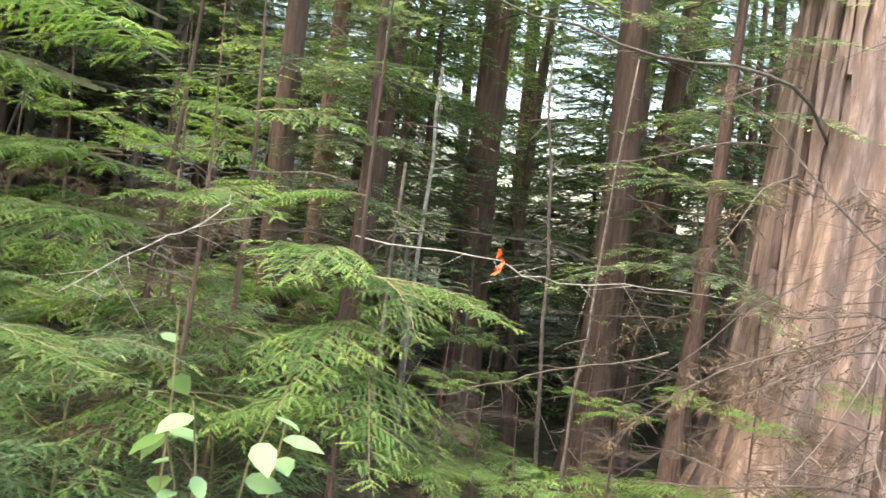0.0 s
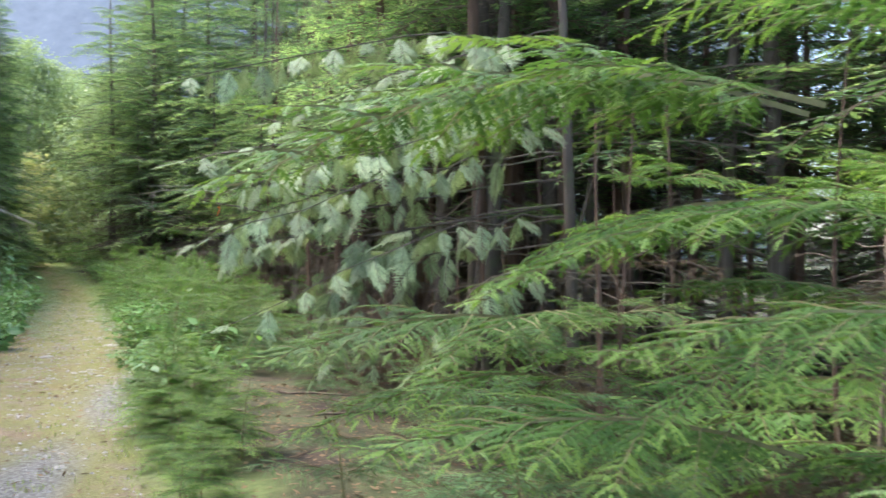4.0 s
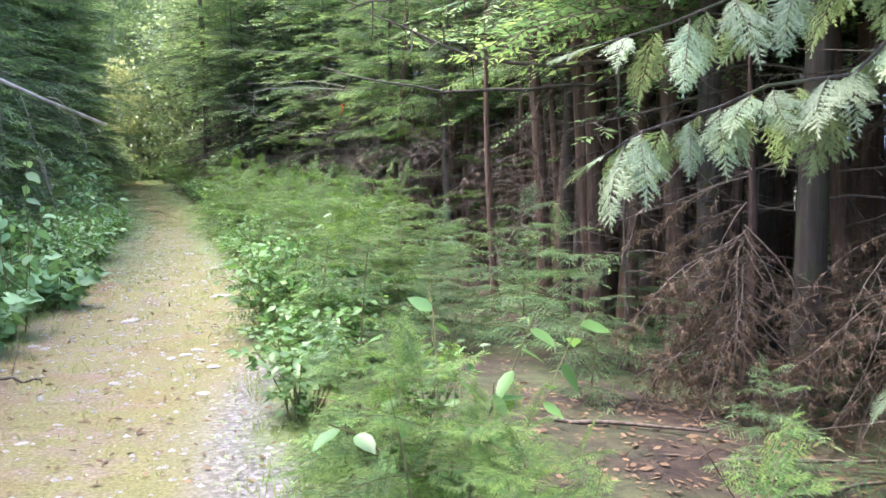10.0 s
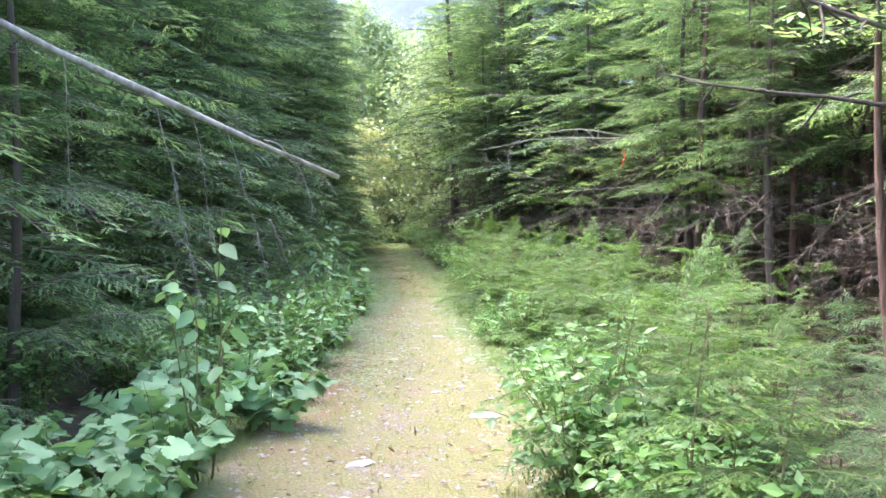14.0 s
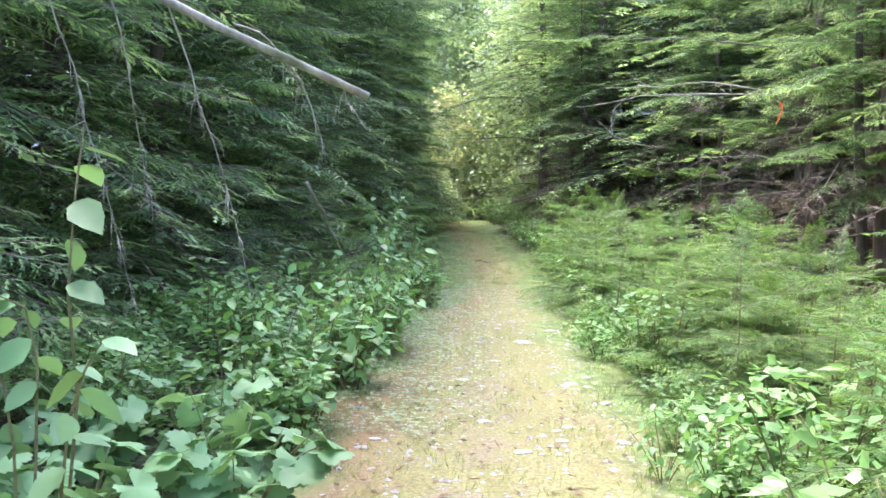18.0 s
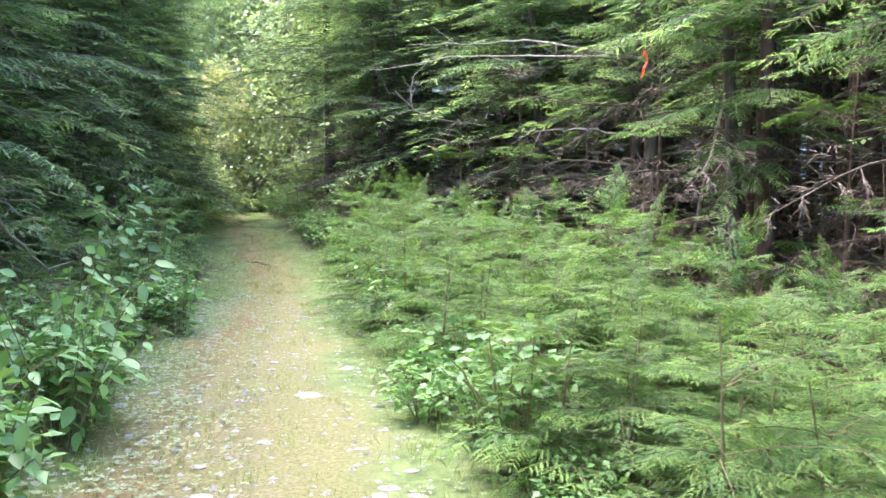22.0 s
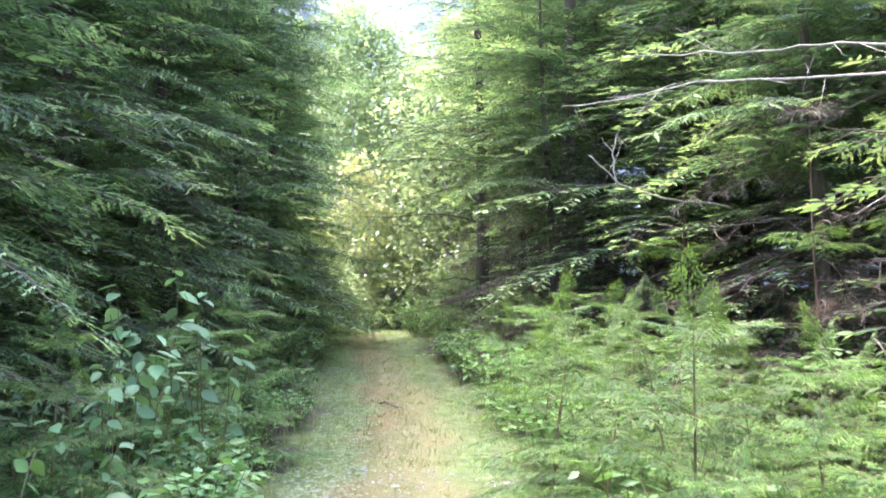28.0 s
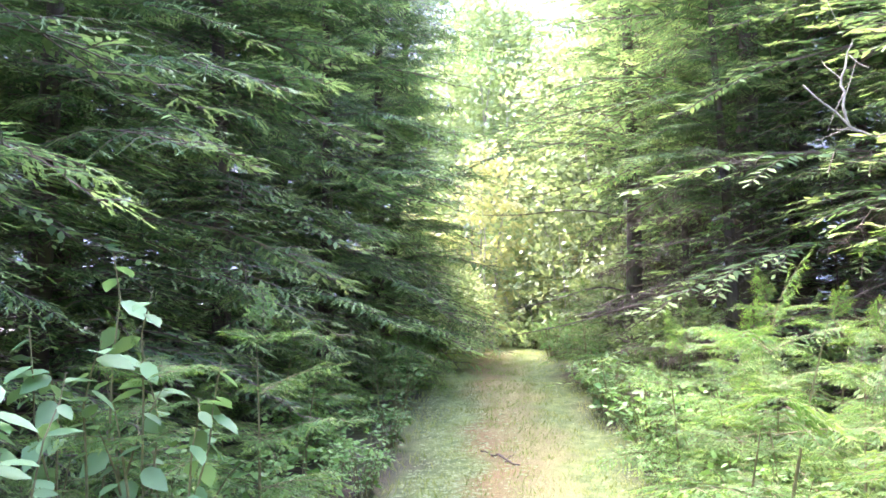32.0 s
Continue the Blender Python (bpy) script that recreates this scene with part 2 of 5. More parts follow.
    b = node(nt, "ShaderNodeBump", Strength=0.7, Distance=0.03)
    nt.links.new(add.outputs[0], b.inputs["Height"])
    nt.links.new(b.outputs["Normal"], p.inputs["Normal"])
    return m


# ---------- geometry helpers ----------
rng = np.random.default_rng(7)


class Geo:
    """Collects vertices and faces, face materials by slot."""

    def __init__(self):
        self.v, self.f, self.m, self.n = [], [], [], 0

    def add(self, v, f, slot=0):
        v = np.asarray(v, float).reshape(-1, 3)
        self.v.append(v)
        self.f.extend([tuple(int(i) + self.n for i in q) for q in f])
        self.m.extend([slot] * len(f))
        self.n += len(v)

    def mesh(self, name, mats, smooth=False):
        me = bpy.data.meshes.new(name)
        me.from_pydata(np.concatenate(self.v).tolist(), [], self.f)
        for m in mats:
            me.materials.append(m)
        if len(mats) > 1:
            me.polygons.foreach_set("material_index", self.m)
        if smooth:
            me.polygons.foreach_set("use_smooth", [True] * len(self.f))
        me.update()
        return me


def tube(g, pts, radii, n=6, slot=0, cap=True):
    pts = np.asarray(pts, float)
    k = len(pts)
    tan = np.gradient(pts, axis=0)
    tan /= np.linalg.norm(tan, axis=1)[:, None] + 1e-9
    ref = np.where(np.abs(tan[:, 2:3]) > 0.9, [[1.0, 0, 0]], [[0, 0, 1.0]])
    a = np.cross(tan, ref)
    a /= np.linalg.norm(a, axis=1)[:, None]
    b = np.cross(tan, a)
    th = np.arange(n) * 2 * np.pi / n
    ring = a[:, None] * np.cos(th)[None, :, None] + b[:, None] * np.sin(th)[None, :, None]
    v = pts[:, None] + ring * np.asarray(radii, float)[:, None, None]
    f = [(i * n + j, i * n + (j + 1) % n, (i + 1) * n + (j + 1) % n, (i + 1) * n + j) for i in range(k - 1) for j in range(n)]
    if cap:
        f += [tuple(range(n - 1, -1, -1)), tuple((k - 1) * n + j for j in range(n))]
    g.add(v, f, slot)


def blades(g, base, way, up, length, width, slot=0, shape=((0, 0), (0.45, 1.0), (1, 0)), fold=0.12):
    """Many small pointed leaves at once: each a folded strip of quads and triangles about its midrib."""
    base, way, up = (np.asarray(x, float) for x in (base, way, up))
    way = way / (np.linalg.norm(way, axis=1)[:, None] + 1e-9)
    side = np.cross(way, up)
    side /= np.linalg.norm(side, axis=1)[:, None] + 1e-9
    nrm = np.cross(side, way)
    length, width = np.broadcast_to(length, len(base)), np.broadcast_to(width, len(base))
    cols, faces, n = [base], [], 1
    prev = (0, 0, 0)
    for p, w in shape[1:-1]:
        c = base + way * (length * p)[:, None] - nrm * (length * 0.1 * p * p)[:, None]
        s = side * (width * w * 0.5)[:, None]
        cols += [c, c + s + nrm * (width * fold)[:, None], c - s + nrm * (width * fold)[:, None]]
        cur = (n, n + 1, n + 2)
        n += 3
        if prev == (0, 0, 0):
            faces += [(0, cur[0], cur[1]), (0, cur[2], cur[0])]
        else:
            faces += [(prev[0], cur[0], cur[1], prev[1]), (prev[2], cur[2], cur[0], prev[0])]
        prev = cur
    cols.append(base + way * length[:, None] - nrm * (length * 0.1)[:, None])
    faces += [(prev[1], prev[0], n), (prev[0], prev[2], n)]
    n += 1
    v = np.stack(cols, 1)
    off = np.arange(len(base)) * n
    g.add(v, [tuple(i + o for i in q) for o in off for q in faces], slot)


def kites(g, base, way, up, length, width, slot=0):
    """The smallest leaves: a kite of two triangles each."""
    base, way, up = (np.asarray(x, float) for x in (base, way, up))
    way = way / (np.linalg.norm(way, axis=1)[:, None] + 1e-9)
    side = np.cross(way, up)
    side /= np.linalg.norm(side, axis=1)[:, None] + 1e-9
    length, width = np.broadcast_to(length, len(base))[:, None], np.broadcast_to(width, len(base))[:, None]
    mid = base + way * length * 0.4
    v = np.stack([base, mid + side * width / 2, base + way * length, mid - side * width / 2], 1)
    g.add(v, [(o, o + 1, o + 2, o + 3) for o in range(0, 4 * len(base), 4)], slot)


def curve_pts(p0, p1, sag=0.0, wob=0.0, k=7, r=rng):
    t = np.linspace(0, 1, k)[:, None]
    p0, p1 = np.asarray(p0, float), np.asarray(p1, float)
    p = p0 + (p1 - p0) * t
    p[:, 2] += (sag * 4 * t * (1 - t))[:, 0]
    if wob:
        w = np.cumsum(r.normal(0, wob, (k, 3)), 0)
        p += (w - w[0]) * (1 - t) * t * 3
    return p


def thing(name, label, category, group="", kind=""):
    return tagged(new(name), label, category, group, kind)


def part(name, me, parent, label=""):
    ob = new(name, me)
    ob.parent = parent
    if label:
        ob["label"] = label
    return ob


def at(x, y, z=0.0, rz=0.0, s=1.0, tilt=0.0):
    return pose(x, y, z, tilt, 0, rz) @ Matrix.Diagonal((s, s, s, 1))


# ---------- plan ----------
LINE = [(-40, 6.0), (-20, 2.6), (-12, 1.4), (-6, 0.4), (0, -0.7), (5.4, -1.42), (10.6, -2.15), (14, -2.45), (15.5, -2.75), (20.5, -3.68), (25.3, -4.38), (29.3, -5.15), (33, -6.35), (41, -8.8), (46, -10.8), (60, -17), (120, -55)]
LY, LX = np.array([p[0] for p in LINE], float), np.array([p[1] for p in LINE], float)


def mid_x(y):
    """The trail's middle at y."""
    return np.interp(y, LY, LX)


def half_w(y):
    return np.interp(y, [-10, 0, 12, 17, 21, 26, 45], [1.2, 1.15, 1.1, 0.92, 0.66, 0.5, 0.42])


def height(x, y):
    x, y = np.asarray(x, float), np.asarray(y, float)
    d = x - mid_x(y)
    h = 0.05 * np.sin(x * 1.3 + 0.7 * y) * np.cos(y * 0.9 - 0.4 * x) + 0.12 * np.sin(0.35 * x + 1.0) * np.sin(0.3 * y)
    off = np.clip((np.abs(d) - half_w(y)) / 1.2, 0, 1)
    h = h * off + 0.015 * np.sin(x * 5.1) * np.sin(y * 4.3)
    h = h - 0.22 * np.clip((d - 2.4) / 2.0, 0, 1) - 0.10 * np.clip((d - 5) / 8, 0, 1) * np.clip((6 - y) / 6, 0, 1) * 8
    u = np.clip((y - 24) / 18, 0, 1)
    return h + 1.0 * u * u * (3 - 2 * u) + np.clip((y - 42) / 50, 0, 1) * 1.0


def ground_sheet():
    xs = np.concatenate([np.array([-900, -300, -120, -60, -35, -24]), np.linspace(-18, 16, 171), np.array([20, 26, 40, 70, 140, 350, 900])])
    ys = np.concatenate([np.array([-900, -300, -90, -40, -24]), np.linspace(-16, 44, 241), np.array([50, 60, 80, 120, 250, 500, 900])])
    X, Y = np.meshgrid(xs, ys)
    Z = height(X, Y)
    n, k = len(xs), len(ys)
    me = bpy.data.meshes.new("ground")
    v = np.stack([X, Y, Z], -1).reshape(-1, 3)
    f = [(j * n + i, j * n + i + 1, (j + 1) * n + i + 1, (j + 1) * n + i) for j in range(k - 1) for i in range(n - 1)]
    me.from_pydata(v.tolist(), [], f)
    d = (v[:, 0] - mid_x(v[:, 1]))
    w = half_w(v[:, 1]) + 0.12 * np.sin(v[:, 1] * 2.1) + 0.08 * np.sin(v[:, 1] * 5.3)
    trail = np.clip((w - np.abs(d)) / 0.3 + 0.5, 0, 1)
    verge = np.clip((w + 0.9 - np.abs(d)) / 0.5, 0, 1)
    grav = np.zeros(len(v))
    for gx, gy, ga, gb in ((-0.75, 8.6, 0.45, 2.2), (-0.6, 11.0, 0.4, 1.2), (-1.0, 4.0, 0.3, 2.0), (-2.2, 3.0, 0.25, 2.5)):
        grav = np.maximum(grav, np.clip(1.3 - ((v[:, 0] - gx) / ga) ** 2 - ((v[:, 1] - gy) / gb) ** 2, 0, 0.9))
    for name, val in (("trail", trail), ("gravel", grav), ("verge", verge), ("mossy", np.clip(0.12 + 0.85 * np.clip((v[:, 1] - 11) / 11, 0, 1) + 0.8 * np.exp(-((d - 0.55) / 0.3) ** 2) + 0.5 * np.exp(-((d + 0.55) / 0.2) ** 2), 0, 1)), ("rust", 0.85 * np.exp(-((d + w * 0.9) / 0.26) ** 2) * (0.6 + 0.4 * np.sin(v[:, 1] * 0.9)))):
        me.attributes.new(name, "FLOAT", "POINT").data.foreach_set("value", val.astype(np.float32))
    me.materials.append(ground_material())
    me.polygons.foreach_set("use_smooth", [True] * len(f))
    return tagged(new("ground", me), "gravel and moss forest trail with brown needle litter beside it", "ground", kind="structure")


ground_sheet()


# ---------- conifer boughs ----------
def feathers(g, base, way, up, length, width, teeth=6, slot=0, sag=0.1):
    """Flat needle sprays: a midrib with pointed teeth on both sides, narrower to the tip."""
    base, way, up = (np.asarray(x, float) for x in (base, way, up))
    n = len(base)
    way = way / (np.linalg.norm(way, axis=1)[:, None] + 1e-9)
    side = np.cross(way, up)
    side /= np.linalg.norm(side, axis=1)[:, None] + 1e-9
    length, width = np.broadcast_to(length, n)[:, None], np.broadcast_to(width, n)[:, None]
    down = np.array([0, 0, -1.0])
    cols = []
    for i in range(teeth + 1):
        u = i / teeth
        cols.append(base + way * length * u + down * length * sag * u * u)
    faces = []
    for i in range(teeth):
        u = (i + 0.5) / teeth
        w = width * 0.5 * (0.55 + 0.45 * min(1, u * 4)) * (1.06 - u) ** 0.6
        fwd = way * length * (u + 0.9 / teeth)
        for s in (1, -1):
            cols.append(base + fwd + side * s * w + down * (length * sag * u * u + width * 0.18))
            faces.append((i, i + 1, teeth + 1 + 2 * i + (s < 0)) if s > 0 else (i + 1, i, teeth + 2 + 2 * i))
    v = np.stack(cols, 1)
    k = len(cols)
    g.add(v, [tuple(a + o for a in q) for o in range(0, n * k, k) for q in faces], slot)


def hemlock_bough(subs=16, step=0.055, twig=0.11, teeth=3, droop=0.18, seed=0, spread=0.42, wood=0.006, fat=0.42, limp=0.16, fresh=0.62):
    """A flat bough of length 1 along +x: side branches to both sides, short needle twigs along them, fresh growth at the tips."""
    r = np.random.default_rng(seed)
    g = Geo()
    t = np.linspace(0, 1, 6)
    ax = np.stack([t, 0.05 * np.sin(t * 3 + seed), 0.05 * np.sin(t * 3.1) - droop * t ** 2.2], 1)
    tube(g, ax, wood * (1.05 - t * 0.85), 3, 1, False)
    old, young = ([], [], []), ([], [], [])
    for k in range(subs + 1):
        u = 0.10 + 0.86 * k / subs
        p = np.array([np.interp(u, t, ax[:, i]) for i in range(3)])
        if k == subs:
            ang, ln = r.normal(0, 0.1), 0.10
        else:
            ang = radians(r.uniform(42, 68)) * (1 if k % 2 else -1)
            ln = spread * min(1.0, 0.45 + u * 1.9) * min(1.0, (1.08 - u) * 1.5) * r.uniform(0.7, 1.2)
        d = np.array([math.cos(ang), math.sin(ang), r.normal(-0.06, 0.08)])
        tip = p + d * ln - [0, 0, limp * ln]
        tube(g, np.array([p, p + d * ln * 0.5 - [0, 0, 0.2 * limp * ln], tip]), np.array([0.5, 0.35, 0.15]) * wood, 3, 1, False)
        n = max(2, int(ln / step))
        for j in range(n + 1):
            v = (j + 0.6) / (n + 0.6)
            q = p + d * ln * v - [0, 0, limp * ln * v * v]
            for sg in ((1, -1) if j < n else (0,)):
                a = ang + sg * r.uniform(0.65, 1.1)
                w = np.array([math.cos(a), math.sin(a), d[2] - 0.1 - 0.5 * limp * v + r.normal(0, 0.1)])
                B, W, S = young if v > fresh or u > 0.9 else old
                B.append(q), W.append(w), S.append(twig * (1.15 - 0.45 * v) * r.uniform(0.65, 1.3))
    for slot, (B, W, S) in ((0, old), (2, young)):
        B, W, S = np.array(B), np.array(W), np.array(S)
        U = np.array([0, 0, 1.0]) + r.normal(0, 0.2, B.shape)
        if teeth:
            feathers(g, B, W, U, S, S * fat, teeth, slot, 0.2)
        else:
            kites(g, B, W, U, S, S * fat, slot)
    return g


def cedar_spray(seed, droop):
    """A flat fern-like cedar spray of length 1 along +x, its overlapping fronds scaled along a thin rib."""
    r = np.random.default_rng(seed)
    g = Geo()
    t = np.linspace(0, 1, 5)
    ax = np.stack([t, 0.06 * np.sin(t * 3 + seed), -droop * t ** 2], 1)
    tube(g, ax, 0.007 * (1.05 - t * 0.85), 3, 1, False)
    B, W, S = [], [], []
    n = 26
    for k in range(n):
        u = 0.08 + 0.88 * k / (n - 1)
        p = np.array([np.interp(u, t, ax[:, i]) for i in range(3)])
        a = radians(r.uniform(34, 52)) * (1 if k % 2 else -1)
        ln = 0.40 * min(1.0, 0.4 + u * 2.2) * min(1.0, (1.12 - u) * 1.35) * r.uniform(0.75, 1.15)
        d = np.array([math.cos(a), math.sin(a), -0.12 + r.normal(0, 0.05)])
        B.append(p), W.append(d), S.append(ln)
        for v in (0.35, 0.6, 0.8):
            for sg in (1, -1):
                b = a + sg * r.uniform(0.5, 0.8)
                B.append(p + d * ln * v), W.append(np.array([math.cos(b), math.sin(b), -0.2])), S.append(ln * 0.42 * (1.2 - v))
    B.append(ax[-2]), W.append(ax[-1] - ax[-2]), S.append(0.3)
    B, W, S = np.array(B), np.array(W), np.array(S)
    feathers(g, B, W, np.array([0, 0, 1.0]) + r.normal(0, 0.1, B.shape), S, S * 0.3 + 0.012, 5, 0, 0.18)
    return g


def bare_bough(L, seed=0, twigs=14, rise=0.0, wood=0.0065, needles=0):
    """A dead bough: a crooked axis with thin side twigs."""
    r = np.random.default_rng(seed)
    g = Geo()
    t = np.linspace(0, 1, 8)
    ax = np.stack([L * t, 0.05 * L * np.sin(t * 4 + seed), rise * L * t - 0.16 * L * t ** 2 + 0.02 * L * np.sin(t * 7 + seed)], 1)
    tube(g, ax, wood * (1.05 - t * 0.85), 5, 0, False)
    for k in range(twigs):
        u = 0.15 + 0.83 * k / max(1, twigs - 1)
        p = np.array([np.interp(u, t, ax[:, i]) for i in range(3)])
        ln = L * 0.36 * (1.1 - u) * r.uniform(0.4, 1.3)
        ang = radians(r.uniform(35, 75)) * (1 if k % 2 else -1)
        d = np.array([math.cos(ang), math.sin(ang), r.uniform(-0.5, 0.15)])
        e = p + d * ln
        m = p + d * ln * 0.5 + r.normal(0, 0.03 * ln + 0.004, 3)
        tube(g, np.array([p, m, e - [0, 0, 0.1 * ln]]), np.array([0.4, 0.28, 0.12]) * wood, 3, 0, False)
        for _ in range(2):
            v = r.uniform(0.3, 0.95)
            q = p + d * ln * v
            e2 = q + (d + r.normal(0, 0.6, 3)) * ln * 0.35
            tube(g, np.array([q, e2]), np.array([0.18, 0.08]) * wood, 3, 0, False)
        if needles:
            n = needles
            s = r.uniform(0.2, 1, n)[:, None]
            feathers(g, p + d * ln * s, d + r.normal(0, 0.6, (n, 3)), np.array([0, 0, 1.0]) + r.normal(0, 0.5, (n, 3)), r.uniform(0.03, 0.08, n), 0.014, 3, 1, 0.3)
    return g


def limb_mesh(pts, r0, r1, mat, seed, twigs=8, k=14, drop=0.15):
    """A crooked bare limb through the given points with small twigs."""
    r = np.random.default_rng(seed)
    pts = np.array(pts, float)
    u0, u = np.linspace(0, 1, len(pts)), np.linspace(0, 1, k)
    p = np.stack([np.interp(u, u0, pts[:, i]) for i in range(3)], 1)
    p[1:-1] = 0.25 * p[:-2] + 0.5 * p[1:-1] + 0.25 * p[2:] + r.normal(0, 0.012, (k - 2, 3))
    g = Geo()
    tube(g, p, np.linspace(r0, r1, k), 6)
    for _ in range(twigs):
        v = r.uniform(0.15, 1)
        q = np.array([np.interp(v, u, p[:, i]) for i in range(3)])
        d = r.normal(0, 0.16, 3) - [0, 0, drop * r.uniform(0, 1)]
        tube(g, np.array([q, q + d * 0.6 + r.normal(0, 0.01, 3), q + d]), np.array([0.5, 0.35, 0.15]) * r0 * 0.6, 4, 0, False)
    return g.mesh("dead_limb", [mat], True)


def trunk_mesh(name, h, r0, mat, seed=0, n=10, lean=0.0, flare=1.35, ridges=0.0, r1=None):
    r = np.random.default_rng(seed)
    k = 18
    t = np.concatenate([[-0.03, 0, 0.012, 0.03, 0.06], np.linspace(0.1, 1, k - 5)])
    rad = r0 * (1 - t.clip(0) * (1 - (r1 or 0.08 * r0) / r0)) * (1 + (flare - 1) * np.exp(-t.clip(0) * h / 0.35))
    g = Geo()
    cx = lean * h * t + 0.012 * h * np.sin(t * 5 + seed)
    cy = 0.012 * h * np.sin(t * 4 + seed * 2)
    th = np.arange(n) * 2 * np.pi / n
    lump = 1 + ridges * np.sin(th * 5 + seed)[None] * np.exp(-t.clip(0) * h / 1.6)[:, None] + ridges * 0.4 * np.sin(th * 11 + seed * 3)[None] + r.normal(0, 0.025, (k, n))
    R = rad[:, None] * lump
    v = np.stack([cx[:, None] + R * np.cos(th), cy[:, None] + R * np.sin(th), (h * t)[:, None] + 0 * R], -1)
    f = [(i * n + j, i * n + (j + 1) % n, (i + 1) * n + (j + 1) % n, (i + 1) * n + j) for i in range(k - 1) for j in range(n)]
    f.append(tuple((k - 1) * n + j for j in range(n)))
    g.add(v, f)
    return g.mesh(name, [mat], True)


class Bough:
    """A bough as a mesh for near trees and as plain arrays to join into the crowns of others."""

    def __init__(self, g, name, mats):
        self.me = g.mesh(name, mats)
        self.v, self.f, self.m, self.mats = np.concatenate(g.v), g.f, g.m, mats


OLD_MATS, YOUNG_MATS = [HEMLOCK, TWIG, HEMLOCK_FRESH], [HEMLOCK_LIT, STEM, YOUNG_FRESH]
# Saplings under the stand: shade put into the colour with few fresh tips.
DARK_YOUNG = [Bough(hemlock_bough(11, 0.07, 0.125, 3, 0.1 + 0.1 * i, 45 + i, 0.42, fat=0.36, fresh=1.1), "bough", [HEMLOCK, STEM, HEMLOCK_FRESH]) for i in range(3)]
LIVE = [Bough(hemlock_bough(18, 0.045, 0.08, 3, 0.14 + 0.06 * i, 10 + i, 0.40, fat=0.38), "bough", OLD_MATS) for i in range(4)]
LIVE_FAR = [Bough(hemlock_bough(18, 0.031, 0.052, 0, 0.18 + 0.06 * i, 20 + i, 0.40, fat=0.34), "bough", OLD_MATS) for i in range(3)]
LIVE_MID = [Bough(hemlock_bough(14, 0.046, 0.085, 2, 0.16 + 0.06 * i, 25 + i, 0.40, fat=0.36), "bough", OLD_MATS) for i in range(3)]
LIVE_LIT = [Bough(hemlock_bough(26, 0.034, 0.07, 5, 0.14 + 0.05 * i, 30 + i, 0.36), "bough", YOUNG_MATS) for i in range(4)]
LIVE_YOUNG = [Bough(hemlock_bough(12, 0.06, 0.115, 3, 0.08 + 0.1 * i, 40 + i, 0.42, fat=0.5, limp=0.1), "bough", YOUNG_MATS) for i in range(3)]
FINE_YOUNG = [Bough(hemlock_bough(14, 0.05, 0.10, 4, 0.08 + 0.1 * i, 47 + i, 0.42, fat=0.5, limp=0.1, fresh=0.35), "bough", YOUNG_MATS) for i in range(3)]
DRY = [Bough(bare_bough(1.0, 50 + i, 9, 0.12 * i - 0.1), "dead_branch", [TWIG]) for i in range(4)]
DRY_BROWN = [Bough(bare_bough(1.0, 60 + i, 14, 0.1 * i - 0.15, needles=12), "dead_branch", [TWIG, HEMLOCK_DEAD]) for i in range(3)]


def bough_pose(z, az, L, pitch, r, out=0.0, dx=0.0):
    return Matrix.Translation((dx + out * math.cos(az), out * math.sin(az), z)) @ Euler((r.normal(0, 0.13), -pitch, az)).to_matrix().to_4x4() @ Matrix.Diagonal((L, L, L, 1))


def put_bough(tree, bough, z, az, L, pitch, r, out=0.0, name="bough", dx=0.0):
    """A bough at height z of a tree, pointing to the compass angle az (radians)."""
    ob = part(name, bough.me, tree)
    ob.matrix_basis = bough_pose(z, az, L, pitch, r, out, dx)
    return ob


def join_boughs(name, poses, tree):
    """Many boughs of one kind joined into one crown mesh."""
    g = Geo()
    for bough, m in poses:
        a = np.array(m)
        g.v.append(bough.v @ a[:3, :3].T + a[:3, 3])
        o = g.n
        g.f.extend([tuple(i + o for i in q) for q in bough.f])
        g.m.extend(bough.m)
        g.n += len(bough.v)
    return part(name, g.mesh(name, poses[0][0].mats), tree)


